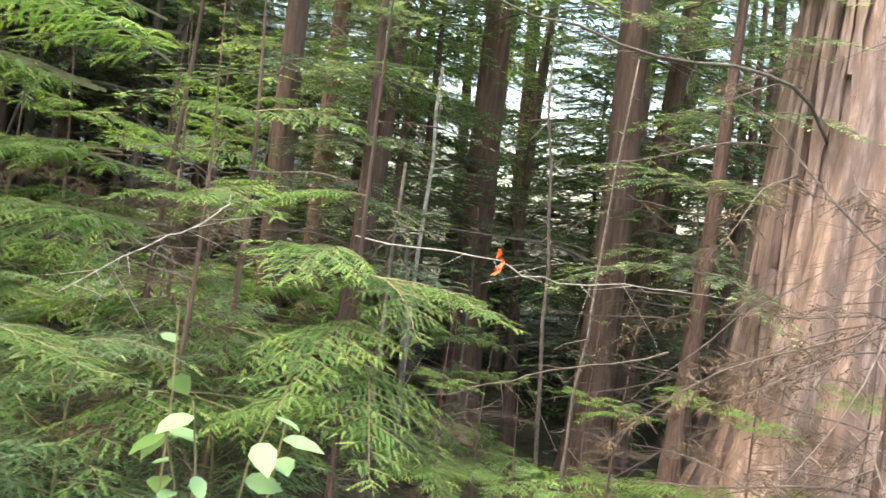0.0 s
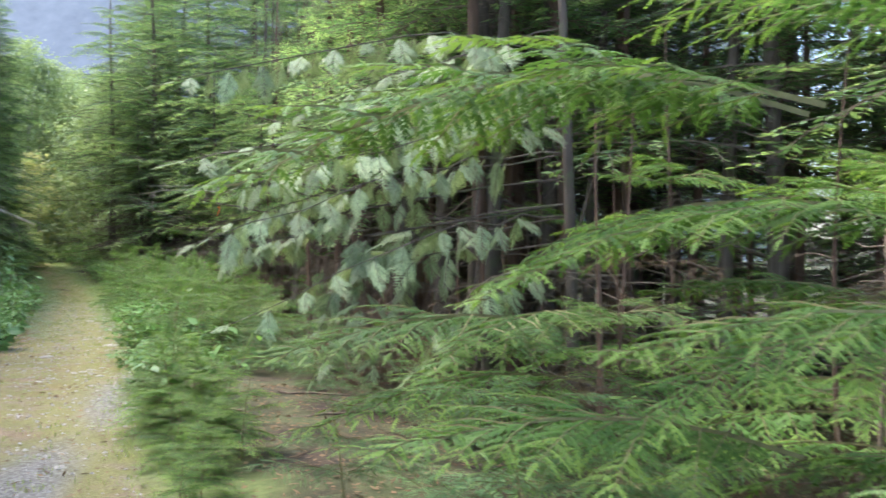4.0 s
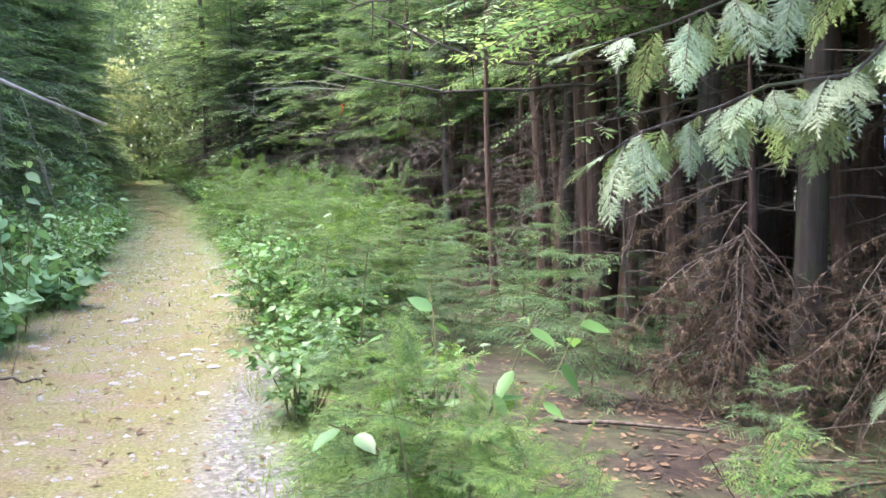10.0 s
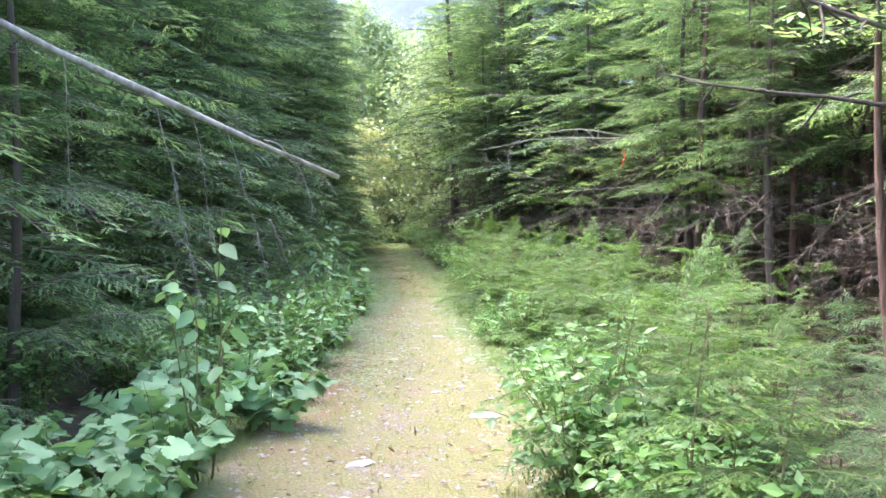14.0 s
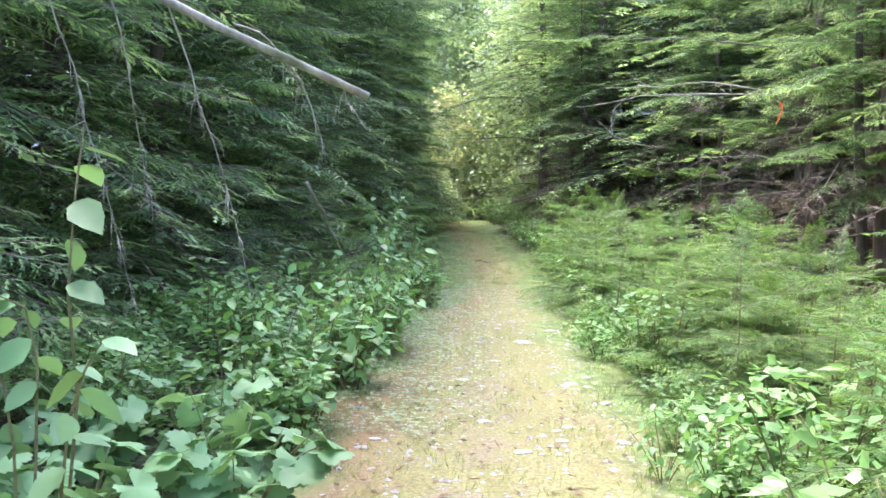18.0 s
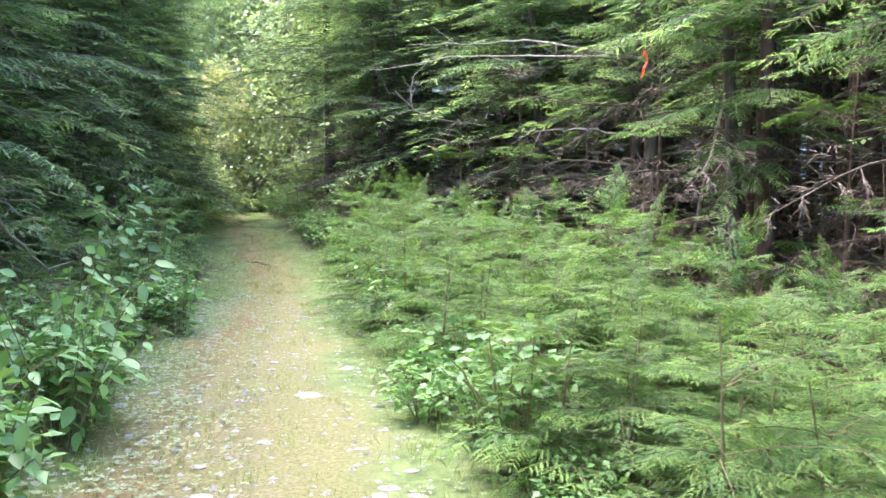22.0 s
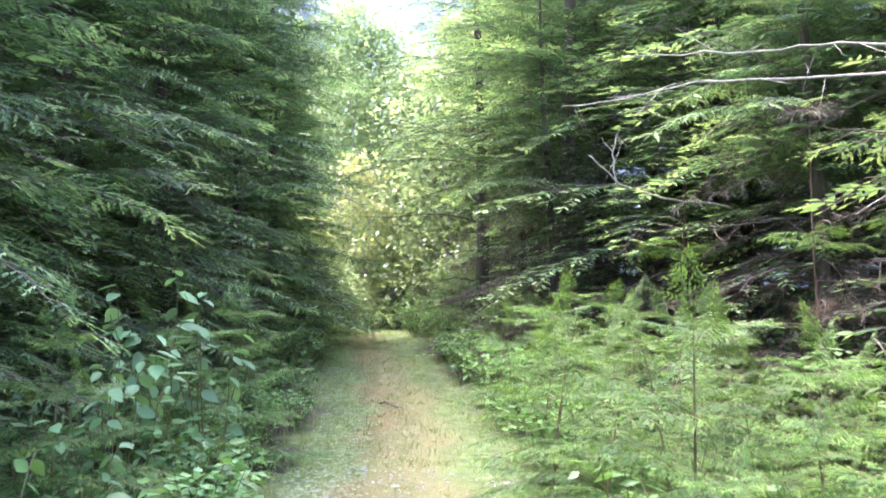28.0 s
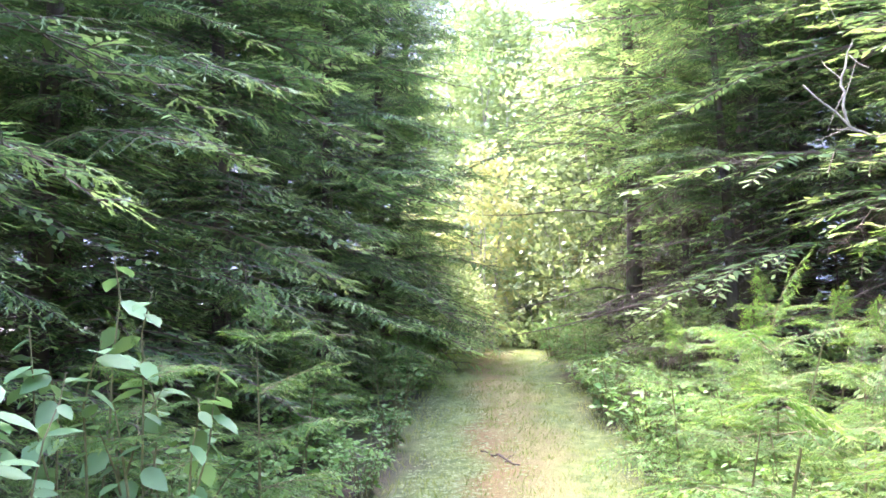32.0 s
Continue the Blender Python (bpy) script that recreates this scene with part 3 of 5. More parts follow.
def conifer(h, r0, z0, reach, count, boughs, seed, label, dead=0, dead_from=0.3, dead_boughs=None, group="", name="hemlock_tree", bark_mat=None, lean=0.0, zmax=None, joined=False, power=1.0, upper=0, inner=0, full=0.86, thicket=0):
    """A tree with its boughs: single ones from z0 to zmax, upper ones above joined to a crown, dead branches below."""
    r = np.random.default_rng(seed)
    tree = thing(name, label, "tree", group)
    part("trunk", trunk_mesh("trunk", h, r0, bark_mat or BARK, seed, lean=lean), tree)

    def ring(n, low, high, kinds, wide):
        out = []
        for i in range(n):
            z = low + (high - low) * ((i // 5 * 5 + 2.5) / n) ** power + r.normal(0, 0.07)
            L = reach * wide * (1 - full * (z / h) ** 1.5) * r.uniform(0.75, 1.2)
            out.append((kinds[i % len(kinds)], bough_pose(z, i * 2.4 + r.uniform(-0.5, 0.5), L, 0.28 - 0.3 * (1 - z / h) + r.normal(0, 0.1), r, 0, lean * z)))
        return out

    poses = ring(count, z0, zmax or h * 0.97, boughs, 1.0)
    if joined:
        join_boughs("crown", poses, tree)
    else:
        for bough, m in poses:
            part("bough", bough.me, tree).matrix_basis = m
    if inner:
        join_boughs("inner_crown", [(k, m @ Matrix.Diagonal((0.55, 0.55, 0.55, 1))) for k, m in ring(inner, max(z0, 0.4), zmax or h * 0.9, LIVE_MID, 1.0)], tree)
    if upper:
        join_boughs("crown", ring(upper, zmax, h * 0.98, LIVE_MID, 1.12), tree)
    kinds = dead_boughs or DRY
    if thicket:
        join_boughs("dead_crown", [(DRY_BROWN[i % 3] if i % 3 else DRY[i % 4], bough_pose(z := 0.4 + z0 * r.uniform(0, 1.1), r.uniform(0, 6.28), reach * r.uniform(0.4, 1.0), r.normal(-0.05, 0.2), r, 0, lean * z)) for i in range(thicket)], tree)
    dry = [(kinds[i % len(kinds)], bough_pose(z := dead_from + (max(z0, dead_from + 1) + 1.2 - dead_from) * r.uniform(0, 1), r.uniform(0, 6.28), reach * r.uniform(0.4, 0.9), r.normal(0, 0.2), r, 0, lean * z)) for i in range(dead)]
    if joined == "all" and dry:
        join_boughs("dead_crown", dry, tree)
    else:
        for bough, m in dry:
            part("dead_branch", bough.me, tree).matrix_basis = m
    return tree


def span_pose(root, tip, roll=0.0):
    """The pose that lays a bough of length 1 along +x from root to tip."""
    root, tip = Vector(root), Vector(tip)
    d = tip - root
    L = d.length
    az, el = math.atan2(d.y, d.x), math.asin(d.z / L)
    return Matrix.Translation(root) @ Euler((roll, -el - 0.12, az)).to_matrix().to_4x4() @ Matrix.Diagonal((L, L, L, 1))


def sapling(h, reach, count, boughs, seed, label, group, joined=True):
    r = np.random.default_rng(seed)
    tree = thing("hemlock_sapling", label, "sapling", group)
    g = Geo()
    t = np.linspace(0, 1, 6)
    tube(g, np.stack([0.12 * h * t ** 2 * math.cos(seed), 0.12 * h * t ** 2 * math.sin(seed), h * 0.92 * t - 0.05], 1), 0.009 * h * (1.1 - t), 5)
    part("stem", g.mesh("stem", [STEM]), tree)
    poses = []
    for i in range(count):
        u = (i // 4 * 4 + 1.5 + r.uniform(-0.4, 0.4)) / count
        poses.append((boughs[i % len(boughs)], bough_pose(h * (0.04 + 0.9 * u), i * 2.4 + r.uniform(-0.4, 0.4), reach * (1.05 - 0.7 * u) * r.uniform(0.7, 1.2), 0.3 * u + r.normal(0.05, 0.12), r)))
    poses.append((boughs[0], bough_pose(h * 0.86, seed, reach * 0.4, 1.2, r)))
    if joined:
        join_boughs("crown", poses, tree)
    else:
        for bough, m in poses:
            part("bough", bough.me, tree).matrix_basis = m
    return tree


# ---------- broad-leaved plants ----------
OVAL = ((0, 0), (0.15, 0.62), (0.4, 1.0), (0.72, 0.68), (1, 0))


def leaf_mesh(name, mat, shape=OVAL, length=1.0, width=0.54):
    g = Geo()
    blades(g, [[0, 0, 0]], [[1, 0, 0]], [[0, 0, 1]], length, width, 0, shape, 0.1)
    return g.mesh(name, [mat], True)


def palmate_leaf(name, mat):
    """A five-lobed leaf, a fan of toothed lobes round its stalk."""
    g = Geo()
    pts = []
    n = 40
    for i in range(n + 1):
        a = -2.6 + 5.2 * i / n
        lobe = 0.74 + 0.26 * abs(math.cos(a * 2.42)) ** 0.7
        tooth = 1 + 0.05 * (-1) ** i
        rad = 0.55 * lobe * tooth * (1.1 - 0.06 * abs(a))
        pts.append((0.28 + rad * math.cos(a), rad * math.sin(a), 0.06 * math.cos(a * 3) - 0.12 * rad * rad))
    v = [(0.25, 0, -0.03)] + pts
    g.add(v, [(0, i, i + 1) for i in range(1, n + 1)])
    return g.mesh(name, [mat], True)


LEAF = leaf_mesh("leaf", BROAD)
LEAF_PALM = palmate_leaf("leaf", MAPLE)
LEAF_SHOOT = leaf_mesh("leaf", MAPLE, OVAL, 1.0, 0.6)


def shrub_joined(name, label, h, spread, stems, leaves, mat, seed, size=0.06, group="", category="shrub", kind="", fuzz=0.0):
    """A bush of arching stems with many oval leaves held to the light."""
    r = np.random.default_rng(seed)
    ob = thing(name, label, category, group, kind)
    gs, gl = Geo(), Geo()
    B, W = [], []
    for k in range(stems):
        az = k * 2.4 + r.uniform(-0.4, 0.4)
        rr = spread * r.uniform(0.3, 1.0)
        e = np.array([rr * math.cos(az), rr * math.sin(az), h * r.uniform(0.6, 1.05) * (1 - 0.3 * rr / spread)])
        p = curve_pts((0.1 * math.cos(az) * r.uniform(0, 1), 0.1 * math.sin(az), -0.03), e, 0.16 * h, 0.02 * h, 6, r)
        tube(gs, p, np.linspace(0.008, 0.002, 6) * (0.6 + h * 0.5), 4, 0, False)
        m = leaves // stems
        u = r.uniform(0.06, 1.0, m) ** 0.8
        q = np.stack([np.interp(u, np.linspace(0, 1, 6), p[:, i]) for i in range(3)], 1)
        a = r.uniform(0, 6.28, m)
        ln = r.uniform(0.3, 1.6, m) * size
        d = np.stack([np.cos(a), np.sin(a), r.normal(-0.05, 0.3, m)], 1)
        B.append(q + d * ln[:, None] * 0.8 + r.normal(0, 1, (m, 3)) * fuzz * np.sin(np.pi * (0.12 + 0.88 * u))[:, None]), W.append(d)
    B, W = np.concatenate(B), np.concatenate(W)
    n = len(B)
    blades(gl, B, W, np.array([0, 0, 1.0]) + r.normal(0, 0.4, (n, 3)), size * r.uniform(0.6, 1.5, n), size * r.uniform(0.4, 0.95, n), 0, ((0, 0), (0.4, 1.0), (1, 0)), 0.08)
    part("stem", gs.mesh("stem", [STEM]), ob)
    part("foliage", gl.mesh("foliage", [mat]), ob)
    return ob


def shrub_leafy(name, label, h, spread, stems, per, leaf, size, seed, group="", lift=0.0):
    """A near plant: stems, and every leaf a piece of its own."""
    r = np.random.default_rng(seed)
    ob = thing(name, label, "shrub", group)
    for k in range(stems):
        az = k * 2.4 + r.uniform(-0.4, 0.4)
        rr = spread * r.uniform(0.25, 1.0)
        e = np.array([rr * math.cos(az), rr * math.sin(az), h * r.uniform(0.55, 1.05)])
        p = curve_pts((0.05 * math.cos(az), 0.05 * math.sin(az), -0.03), e, 0.1 * h, 0.02 * h, 6, r)
        g = Geo()
        tube(g, p, np.linspace(0.007, 0.0025, 6), 4, 0, False)
        part("stem", g.mesh("stem", [STEM]), ob)
        for j in range(per):
            u = 0.14 + 0.86 * (j + 0.5 * r.uniform()) / per
            q = [np.interp(u, np.linspace(0, 1, 6), p[:, i]) for i in range(3)]
            s = size * r.uniform(0.65, 1.25)
            lf = part("leaf", leaf, ob)
            a = az + (j % 2 * 2 - 1) * r.uniform(0.5, 1.6) if j < per - 1 else az
            lf.matrix_basis = Matrix.Translation(q) @ Euler((r.normal(0, 0.45), r.normal(0.4, 0.35), a)).to_matrix().to_4x4() @ Matrix.Diagonal((s, s, s, 1))
    return ob


def gz(x, y):
    return float(height(x, y))


# ---------- the trees along the trail ----------
def scatter(y0, y1, d0, d1, n, seed, gap=0.5):
    """Places beside the trail: d metres from its middle (left negative), not nearer to one another than gap."""
    r = np.random.default_rng(seed)
    out = []
    for _ in range(n * 30):
        y, d = r.uniform(y0, y1), r.uniform(d0, d1)
        x = float(mid_x(y)) + d
        if all((x - a) ** 2 + (y - b) ** 2 > gap * gap for a, b in out):
            out.append((x, y))
            if len(out) == n:
                break
    return out


def plant(templates, spots, seed, lo=0.85, hi=1.15):
    """Sets the templates and copies of them on the given places."""
    r = np.random.default_rng(seed)
    for i, (x, y) in enumerate(spots):
        m = at(x, y, gz(x, y), r.uniform(0, 360), r.uniform(lo, hi))
        if i < len(templates):
            templates[i].matrix_basis = m
        else:
            copy_thing(templates[i % len(templates)], m)


r0 = np.random.default_rng(3)
dark_label = "dark green hemlock tree with drooping boughs down to the ground"
WALL = [conifer(9.4 + 0.7 * i, 0.11 + 0.01 * i, 0.25, 2.1 + 0.12 * i, 42, LIVE, 100 + i, dark_label, 0, 0.3, DRY, "hemlocks along the trail", zmax=5.2, upper=90, inner=90, bark_mat=BARK_SHADED) for i in range(3)]
plant(WALL, [(-6.5, 10.0), (-7.0, 12.4), (-7.2, 14.8), (-7.4, 17.2), (-7.6, 19.6), (-8.0, 22.0), (-8.4, 24.4), (-8.8, 27.0), (-9.0, 29.8), (-8.9, 32.4), (-9.2, 35.0), (-9.8, 37.4), (-6.0, 7.2), (-5.5, 3.6)], 1, 0.9, 1.1)
SCREEN = [conifer(9.2 + 0.9 * i, 0.14, 0.2, 2.7, 84, LIVE_FAR, 110 + i, dark_label, 0, 0.3, DRY, "hemlocks behind the first row", joined="all") for i in range(2)]
plant(SCREEN, [(-7.6, 9.0), (-8.4, 13.6), (-8.8, 16.2), (-9.2, 18.8), (-9.6, 22.0), (-10.2, 25.6), (-10.8, 29.0), (-11.6, 33.0), (-12.8, 36.8), (-7.2, 5.2), (-5.2, -1.5), (-4.6, -6.0), (-3.4, -10.5), (-14.4, 41.0), (2.5, -13.0), (8.0, -11.5), (-1.5, -15.0), (2.2, 32.6), (5.0, 31.6), (-0.2, 36.0), (-1.4, 35.8), (1.5, 35.2), (2.4, 37.2), (0.4, 38.6), (3.6, 36.0), (-1.2, 39.6), (9.3, 9.2), (11.4, 11.4)], 2, 0.9, 1.1)

back_label = "tall dark hemlock standing deeper in the forest"
BACK = [conifer(10 + 1.2 * i, 0.18, 0.2, 2.9, 64, LIVE_FAR, 120 + i, back_label, 0, 0.4, DRY, "hemlocks in the forest behind", joined="all") for i in range(2)]
plant(BACK, [(10.9, 4.4), (11.9, 5.4), (12.3, 3.4), (13.2, 4.2), (13.4, 2.2), (14.6, 1.2), (12.8, 0.4), (14.2, -1.2), (11.2, 7.6)] + scatter(-12, 30, 13, 17, 18, 11, 2.2) + scatter(-10, 34, 9.5, 13, 6, 13, 2.4) + scatter(36, 52, 4.0, 9, 6, 12, 2.2), 3)

TALL = [conifer(14.5 + i, 0.17, 0.3, 3.3, 180, LIVE_FAR, 130 + i, "tall full hemlock with dense grey-green drooping boughs", 0, 0.3, DRY, "tall hemlocks along the far trail", joined="all", full=0.74, power=0.85, bark_mat=BARK_SHADED) for i in range(2)]
# The last five are added on the left to shade trail and right verge.
plant(TALL, [(-9.9, 23.6), (-10.3, 26.2), (-10.7, 28.8), (-10.8, 31.4), (-10.6, 34.0), (-11.2, 36.6), (-9.6, 21.0), (-0.9, 31.2), (0.8, 28.6), (-2.2, 35.2), (-3.2, 39.4), (2.2, 26.0), (0.4, 34.4), (2.6, 31.0), (-4.4, 43.4), (-13.6, 33.0), (-13.0, 28.6), (-6.2, 6.2), (-8.6, 11.6), (-8.8, 15.0), (-9.0, 18.4), (-5.6, 2.0)], 23, 0.94, 1.08)

# right side: trees with green tops and dead lower branches at the edge of the stand
edge_label = "hemlock with bare grey lower branches and green boughs above"
EDGE = [conifer(7.8 + 0.6 * i, 0.09 + 0.01 * i, 3.2, 2.2, 22, LIVE, 140 + i, edge_label, 10, 0.6, DRY, "hemlocks at the forest edge", zmax=5.4, upper=30, inner=40, thicket=40, bark_mat=BARK_SHADED) for i in range(3)]
plant(EDGE, [(0.9, 21.5), (0.7, 24.6), (-0.5, 27.2), (1.7, 18.9), (-1.4, 30.4), (2.3, 22.8), (-2.6, 33.8), (1.2, 28.9), (2.9, 16.2), (-4.2, 37.0), (0.8, 32.5), (-3.4, 32.0)], 4, 0.85, 1.05)

# the shaded stand: bare trunks, dead branches, green only high up
stand_label = "straight reddish-brown conifer trunk with dead side branches"
STAND = [conifer(10.5 + 0.5 * i, 0.16, 3.2, 2.3, 40, LIVE_FAR, 160 + i, stand_label, 14, 0.8, DRY, "trunks in the shaded stand", lean=0.02 * (i - 1), joined="all") for i in range(4)]
stand = [(3.94, 17.25, 1.0), (4.44, 16.2, 1.0), (4.0, 14.2, 1.1), (3.6, 11.75, 1.35), (3.26, 18.3, 0.8), (3.07, 20.34, 0.8), (4.35, 0.96, 0.8), (5.0, 1.0, 0.6), (7.27, 1.75, 1.3), (6.87, -0.1, 1.15), (8.15, 0.1, 0.9), (6.3, -1.5, 0.55), (6.22, 1.92, 0.5), (9.8, -0.1, 0.9), (5.2, 12.6, 1.0), (5.6, 9.8, 0.9), (4.9, 7.8, 0.9), (4.4, 21.5, 0.9), (4.6, 10.8, 0.7), (5.0, 14.6, 0.8), (4.04, -0.22, 0.45), (6.41, 1.7, 0.5), (5.98, 2.11, 0.55), (7.24, 0.93, 0.45), (8.65, -0.39, 0.6), (5.65, 2.42, 0.9), (2.9, 22.6, 0.7), (3.4, 21.0, 0.6), (2.6, 24.9, 0.7)]
for i, (x, y, s) in enumerate(stand):
    m = at(x, y, gz(x, y), 97 * i, s)
    if i < 4:
        STAND[i].matrix_basis = m
    else:
        t = copy_thing(STAND[i % 4], m)
        t.matrix_basis = m
DEEP = [conifer(10.2 + 0.5 * i, 0.12 + 0.02 * i, 1.6, 2.3, 54, LIVE_FAR, 170 + i, stand_label, 12, 0.5, DRY, "trunks deep in the stand", lean=0.015 * (i - 1), joined="all") for i in range(3)]
plant(DEEP, scatter(6, 30, 8.0, 13, 18, 21, 1.3), 6, 0.8, 1.15)
for i, (x, y) in enumerate(scatter(-9, 6, 8.0, 14, 13, 22, 1.3)):
    copy_thing(DEEP[i % 3], at(x, y, gz(x, y), 70 * i, 0.55 + 0.04 * (i % 5)))

# Dense crowns added overhead to keep sun off the stand below.
CANOPY = [conifer(10.0 + i, 0.13, 2.9, 2.7, 96, LIVE_FAR, 175 + i, "dark hemlock trunk carrying a dense shady crown", 12, 0.8, DRY, "shady hemlocks in the stand", joined="all", bark_mat=BARK_SHADED) for i in range(2)]
plant(CANOPY, [(2.9, 6.5), (3.5, 8.5), (2.8, 10.0), (3.5, 11.0), (2.7, 13.2), (3.9, 14.8), (3.4, 24.4), (3.5, 19.6), (6.4, 6.6), (7.4, 3.6), (6.6, 9.4), (7.6, 12.4), (6.8, 15.6), (8.6, 6.0), (4.9, 20.2), (5.6, 23.0), (4.6, 25.8), (3.4, 28.8), (6.6, 26.4), (6.0, 18.0), (5.2, 5.0), (5.4, 8.2), (5.0, 11.4), (5.4, 14.0), (4.6, 17.4), (3.0, 22.4), (2.4, 25.2)], 24, 0.9, 1.05)
for x, y, rz, s in ((-3.2, 33.0, 20, 1.45), (-5.2, 37.4, 80, 1.3)):
    copy_thing(CANOPY[0], at(x, y, gz(x, y), rz, s))

POLES = [conifer(9.0 + 0.6 * i, 0.062 + 0.01 * i, 4.4, 1.4, 22, LIVE_FAR, 185 + i, "slim dark conifer trunk with many dead side branches", 26, 0.5, DRY, "slim trunks in the stand", lean=0.012 * (i - 1), joined="all", bark_mat=BARK_SHADED if i == 1 else BARK) for i in range(3)]
plant(POLES, scatter(5.5, 15, 4.2, 8.0, 34, 23, 0.45) + scatter(15, 21, 5.2, 8.5, 18, 24, 0.45) + scatter(20, 29, 5.0, 8.0, 34, 25, 0.45), 26, 0.85, 1.15)
for i, (x, y, s) in enumerate([(2.9, 6.3, 1.5), (3.2, 8.9, 1.5), (3.4, 7.7, 1.7), (3.0, 10.4, 1.7), (3.18, 12.27, 1.9), (2.95, 12.9, 1.5), (2.34, 12.35, 1.5), (2.46, 13.4, 1.2), (2.06, 13.5, 1.1), (2.75, 11.83, 1.6), (3.5, 13.4, 1.6), (2.7, 14.4, 1.3), (3.9, 9.8, 1.6), (3.6, 6.9, 1.3)]):
    copy_thing(POLES[i % 3], at(x, y, gz(x, y), 67 * i, s))

# the old cedar at the start
old = thing("old_cedar", "massive old cedar trunk with pale fibrous bark", "tree")
part("trunk", trunk_mesh("trunk", 14, 0.6, BARK_CEDAR, 5, 96, 0.03, 1.7, 0.15), old)
for i in range(26):
    put_bough(old, (DRY + DRY_BROWN)[i % 7], r0.uniform(0.6, 4.5), r0.uniform(1.6, 4.9), r0.uniform(0.9, 1.7), r0.normal(-0.2, 0.2), r0, 0.5, "dead_branch")
old.matrix_basis = at(7.1, -2.1, gz(7.1, -2.1))


def bark_strip(seed):
    """A long fibrous strip of bark that stands a little off the trunk."""
    r = np.random.default_rng(seed)
    z0, ln, w = r.uniform(0.1, 3.6), r.uniform(0.9, 2.6), r.uniform(0.05, 0.13)
    a0 = r.uniform(0, 6.28)
    g = Geo()
    k = 9
    t = np.linspace(0, 1, k)
    z = z0 + ln * t
    rad = 0.6 * (1 - z / 14 * 0.92) * (1 + 0.7 * np.exp(-z / 0.35)) * 1.02
    a = a0 + 0.08 * np.sin(t * 4 + seed) + r.normal(0, 0.008, k)
    ww = w * (0.35 + 0.65 * np.sin(np.pi * (0.1 + 0.8 * t))) * 0.5
    lift = 0.015 + 0.05 * (t - 0.5) ** 2 * r.uniform(0, 2)
    cols = []
    for s, d in ((-1, -0.02), (-0.7, 0.05), (0.7, 0.045), (1, -0.02)):
        aa = a + s * ww / rad
        rr = rad + lift * (d > 0) + d
        cols.append(np.stack([0.03 * z + rr * np.cos(aa), rr * np.sin(aa), z], 1))
    v = np.stack(cols, 1)
    g.add(v, [(i * 4 + j, i * 4 + j + 1, i * 4 + j + 5, i * 4 + j + 4) for i in range(k - 1) for j in range(3)])
    return part("bark_strip", g.mesh("bark_strip", [BARK_CEDAR]), old)


for i in range(76):
    bark_strip(500 + i)


# ---------- cedar beside the trail ----------
SPRAYS = [Bough(cedar_spray(70 + i, 0.10 + 0.08 * i), "spray", [CEDAR, TWIG]).me for i in range(4)]


def cedar_limb(tree, pts, n, size, seed, first=0.22, hang=0.75):
    """A limb through the given points with flat sprays hanging from it."""
    r = np.random.default_rng(seed)
    pts = np.array(pts, float)
    u0 = np.linspace(0, 1, len(pts))
    u = np.linspace(0, 1, 10)
    p = np.stack([np.interp(u, u0, pts[:, i]) for i in range(3)], 1)
    p[1:-1] += r.normal(0, 0.025, (8, 3))
    p[:, 2] += 0.08 * np.sin(u * 3.14)
    g = Geo()
    tube(g, p, np.linspace(0.009, 0.0025, 10), 5, 0, False)
    limb = part("limb", g.mesh("limb", [BARK_SHADED]), tree)
    for k in range(n):
        v = first + (1 - first) * k / (n - 1)
        q = [np.interp(v, u, p[:, i]) for i in range(3)]
        a = np.array([np.interp(min(1, v + 0.05), u, p[:, i]) for i in range(3)]) - np.array([np.interp(v - 0.06, u, p[:, i]) for i in range(3)])
        az = math.atan2(a[1], a[0])
        sg = 1 if k % 2 else -1
        s = 0.84 * size * (1.15 - 0.5 * v) * r.uniform(0.75, 1.25) * (0.55 if k >= n - 2 else 0.85)
        ob = part("spray", SPRAYS[k % 4], limb)
        last = k >= n - 2
        down = hang + r.normal(0, 0.3) if not last else math.atan2(-a[2], math.hypot(a[0], a[1])) * 0.7
        ob.matrix_basis = Matrix.Translation(q) @ Euler((r.normal(0, 0.25), down, az + (0 if last else sg * r.uniform(1.0, 1.5)))).to_matrix().to_4x4() @ Matrix.Diagonal((s, s, s, 1))


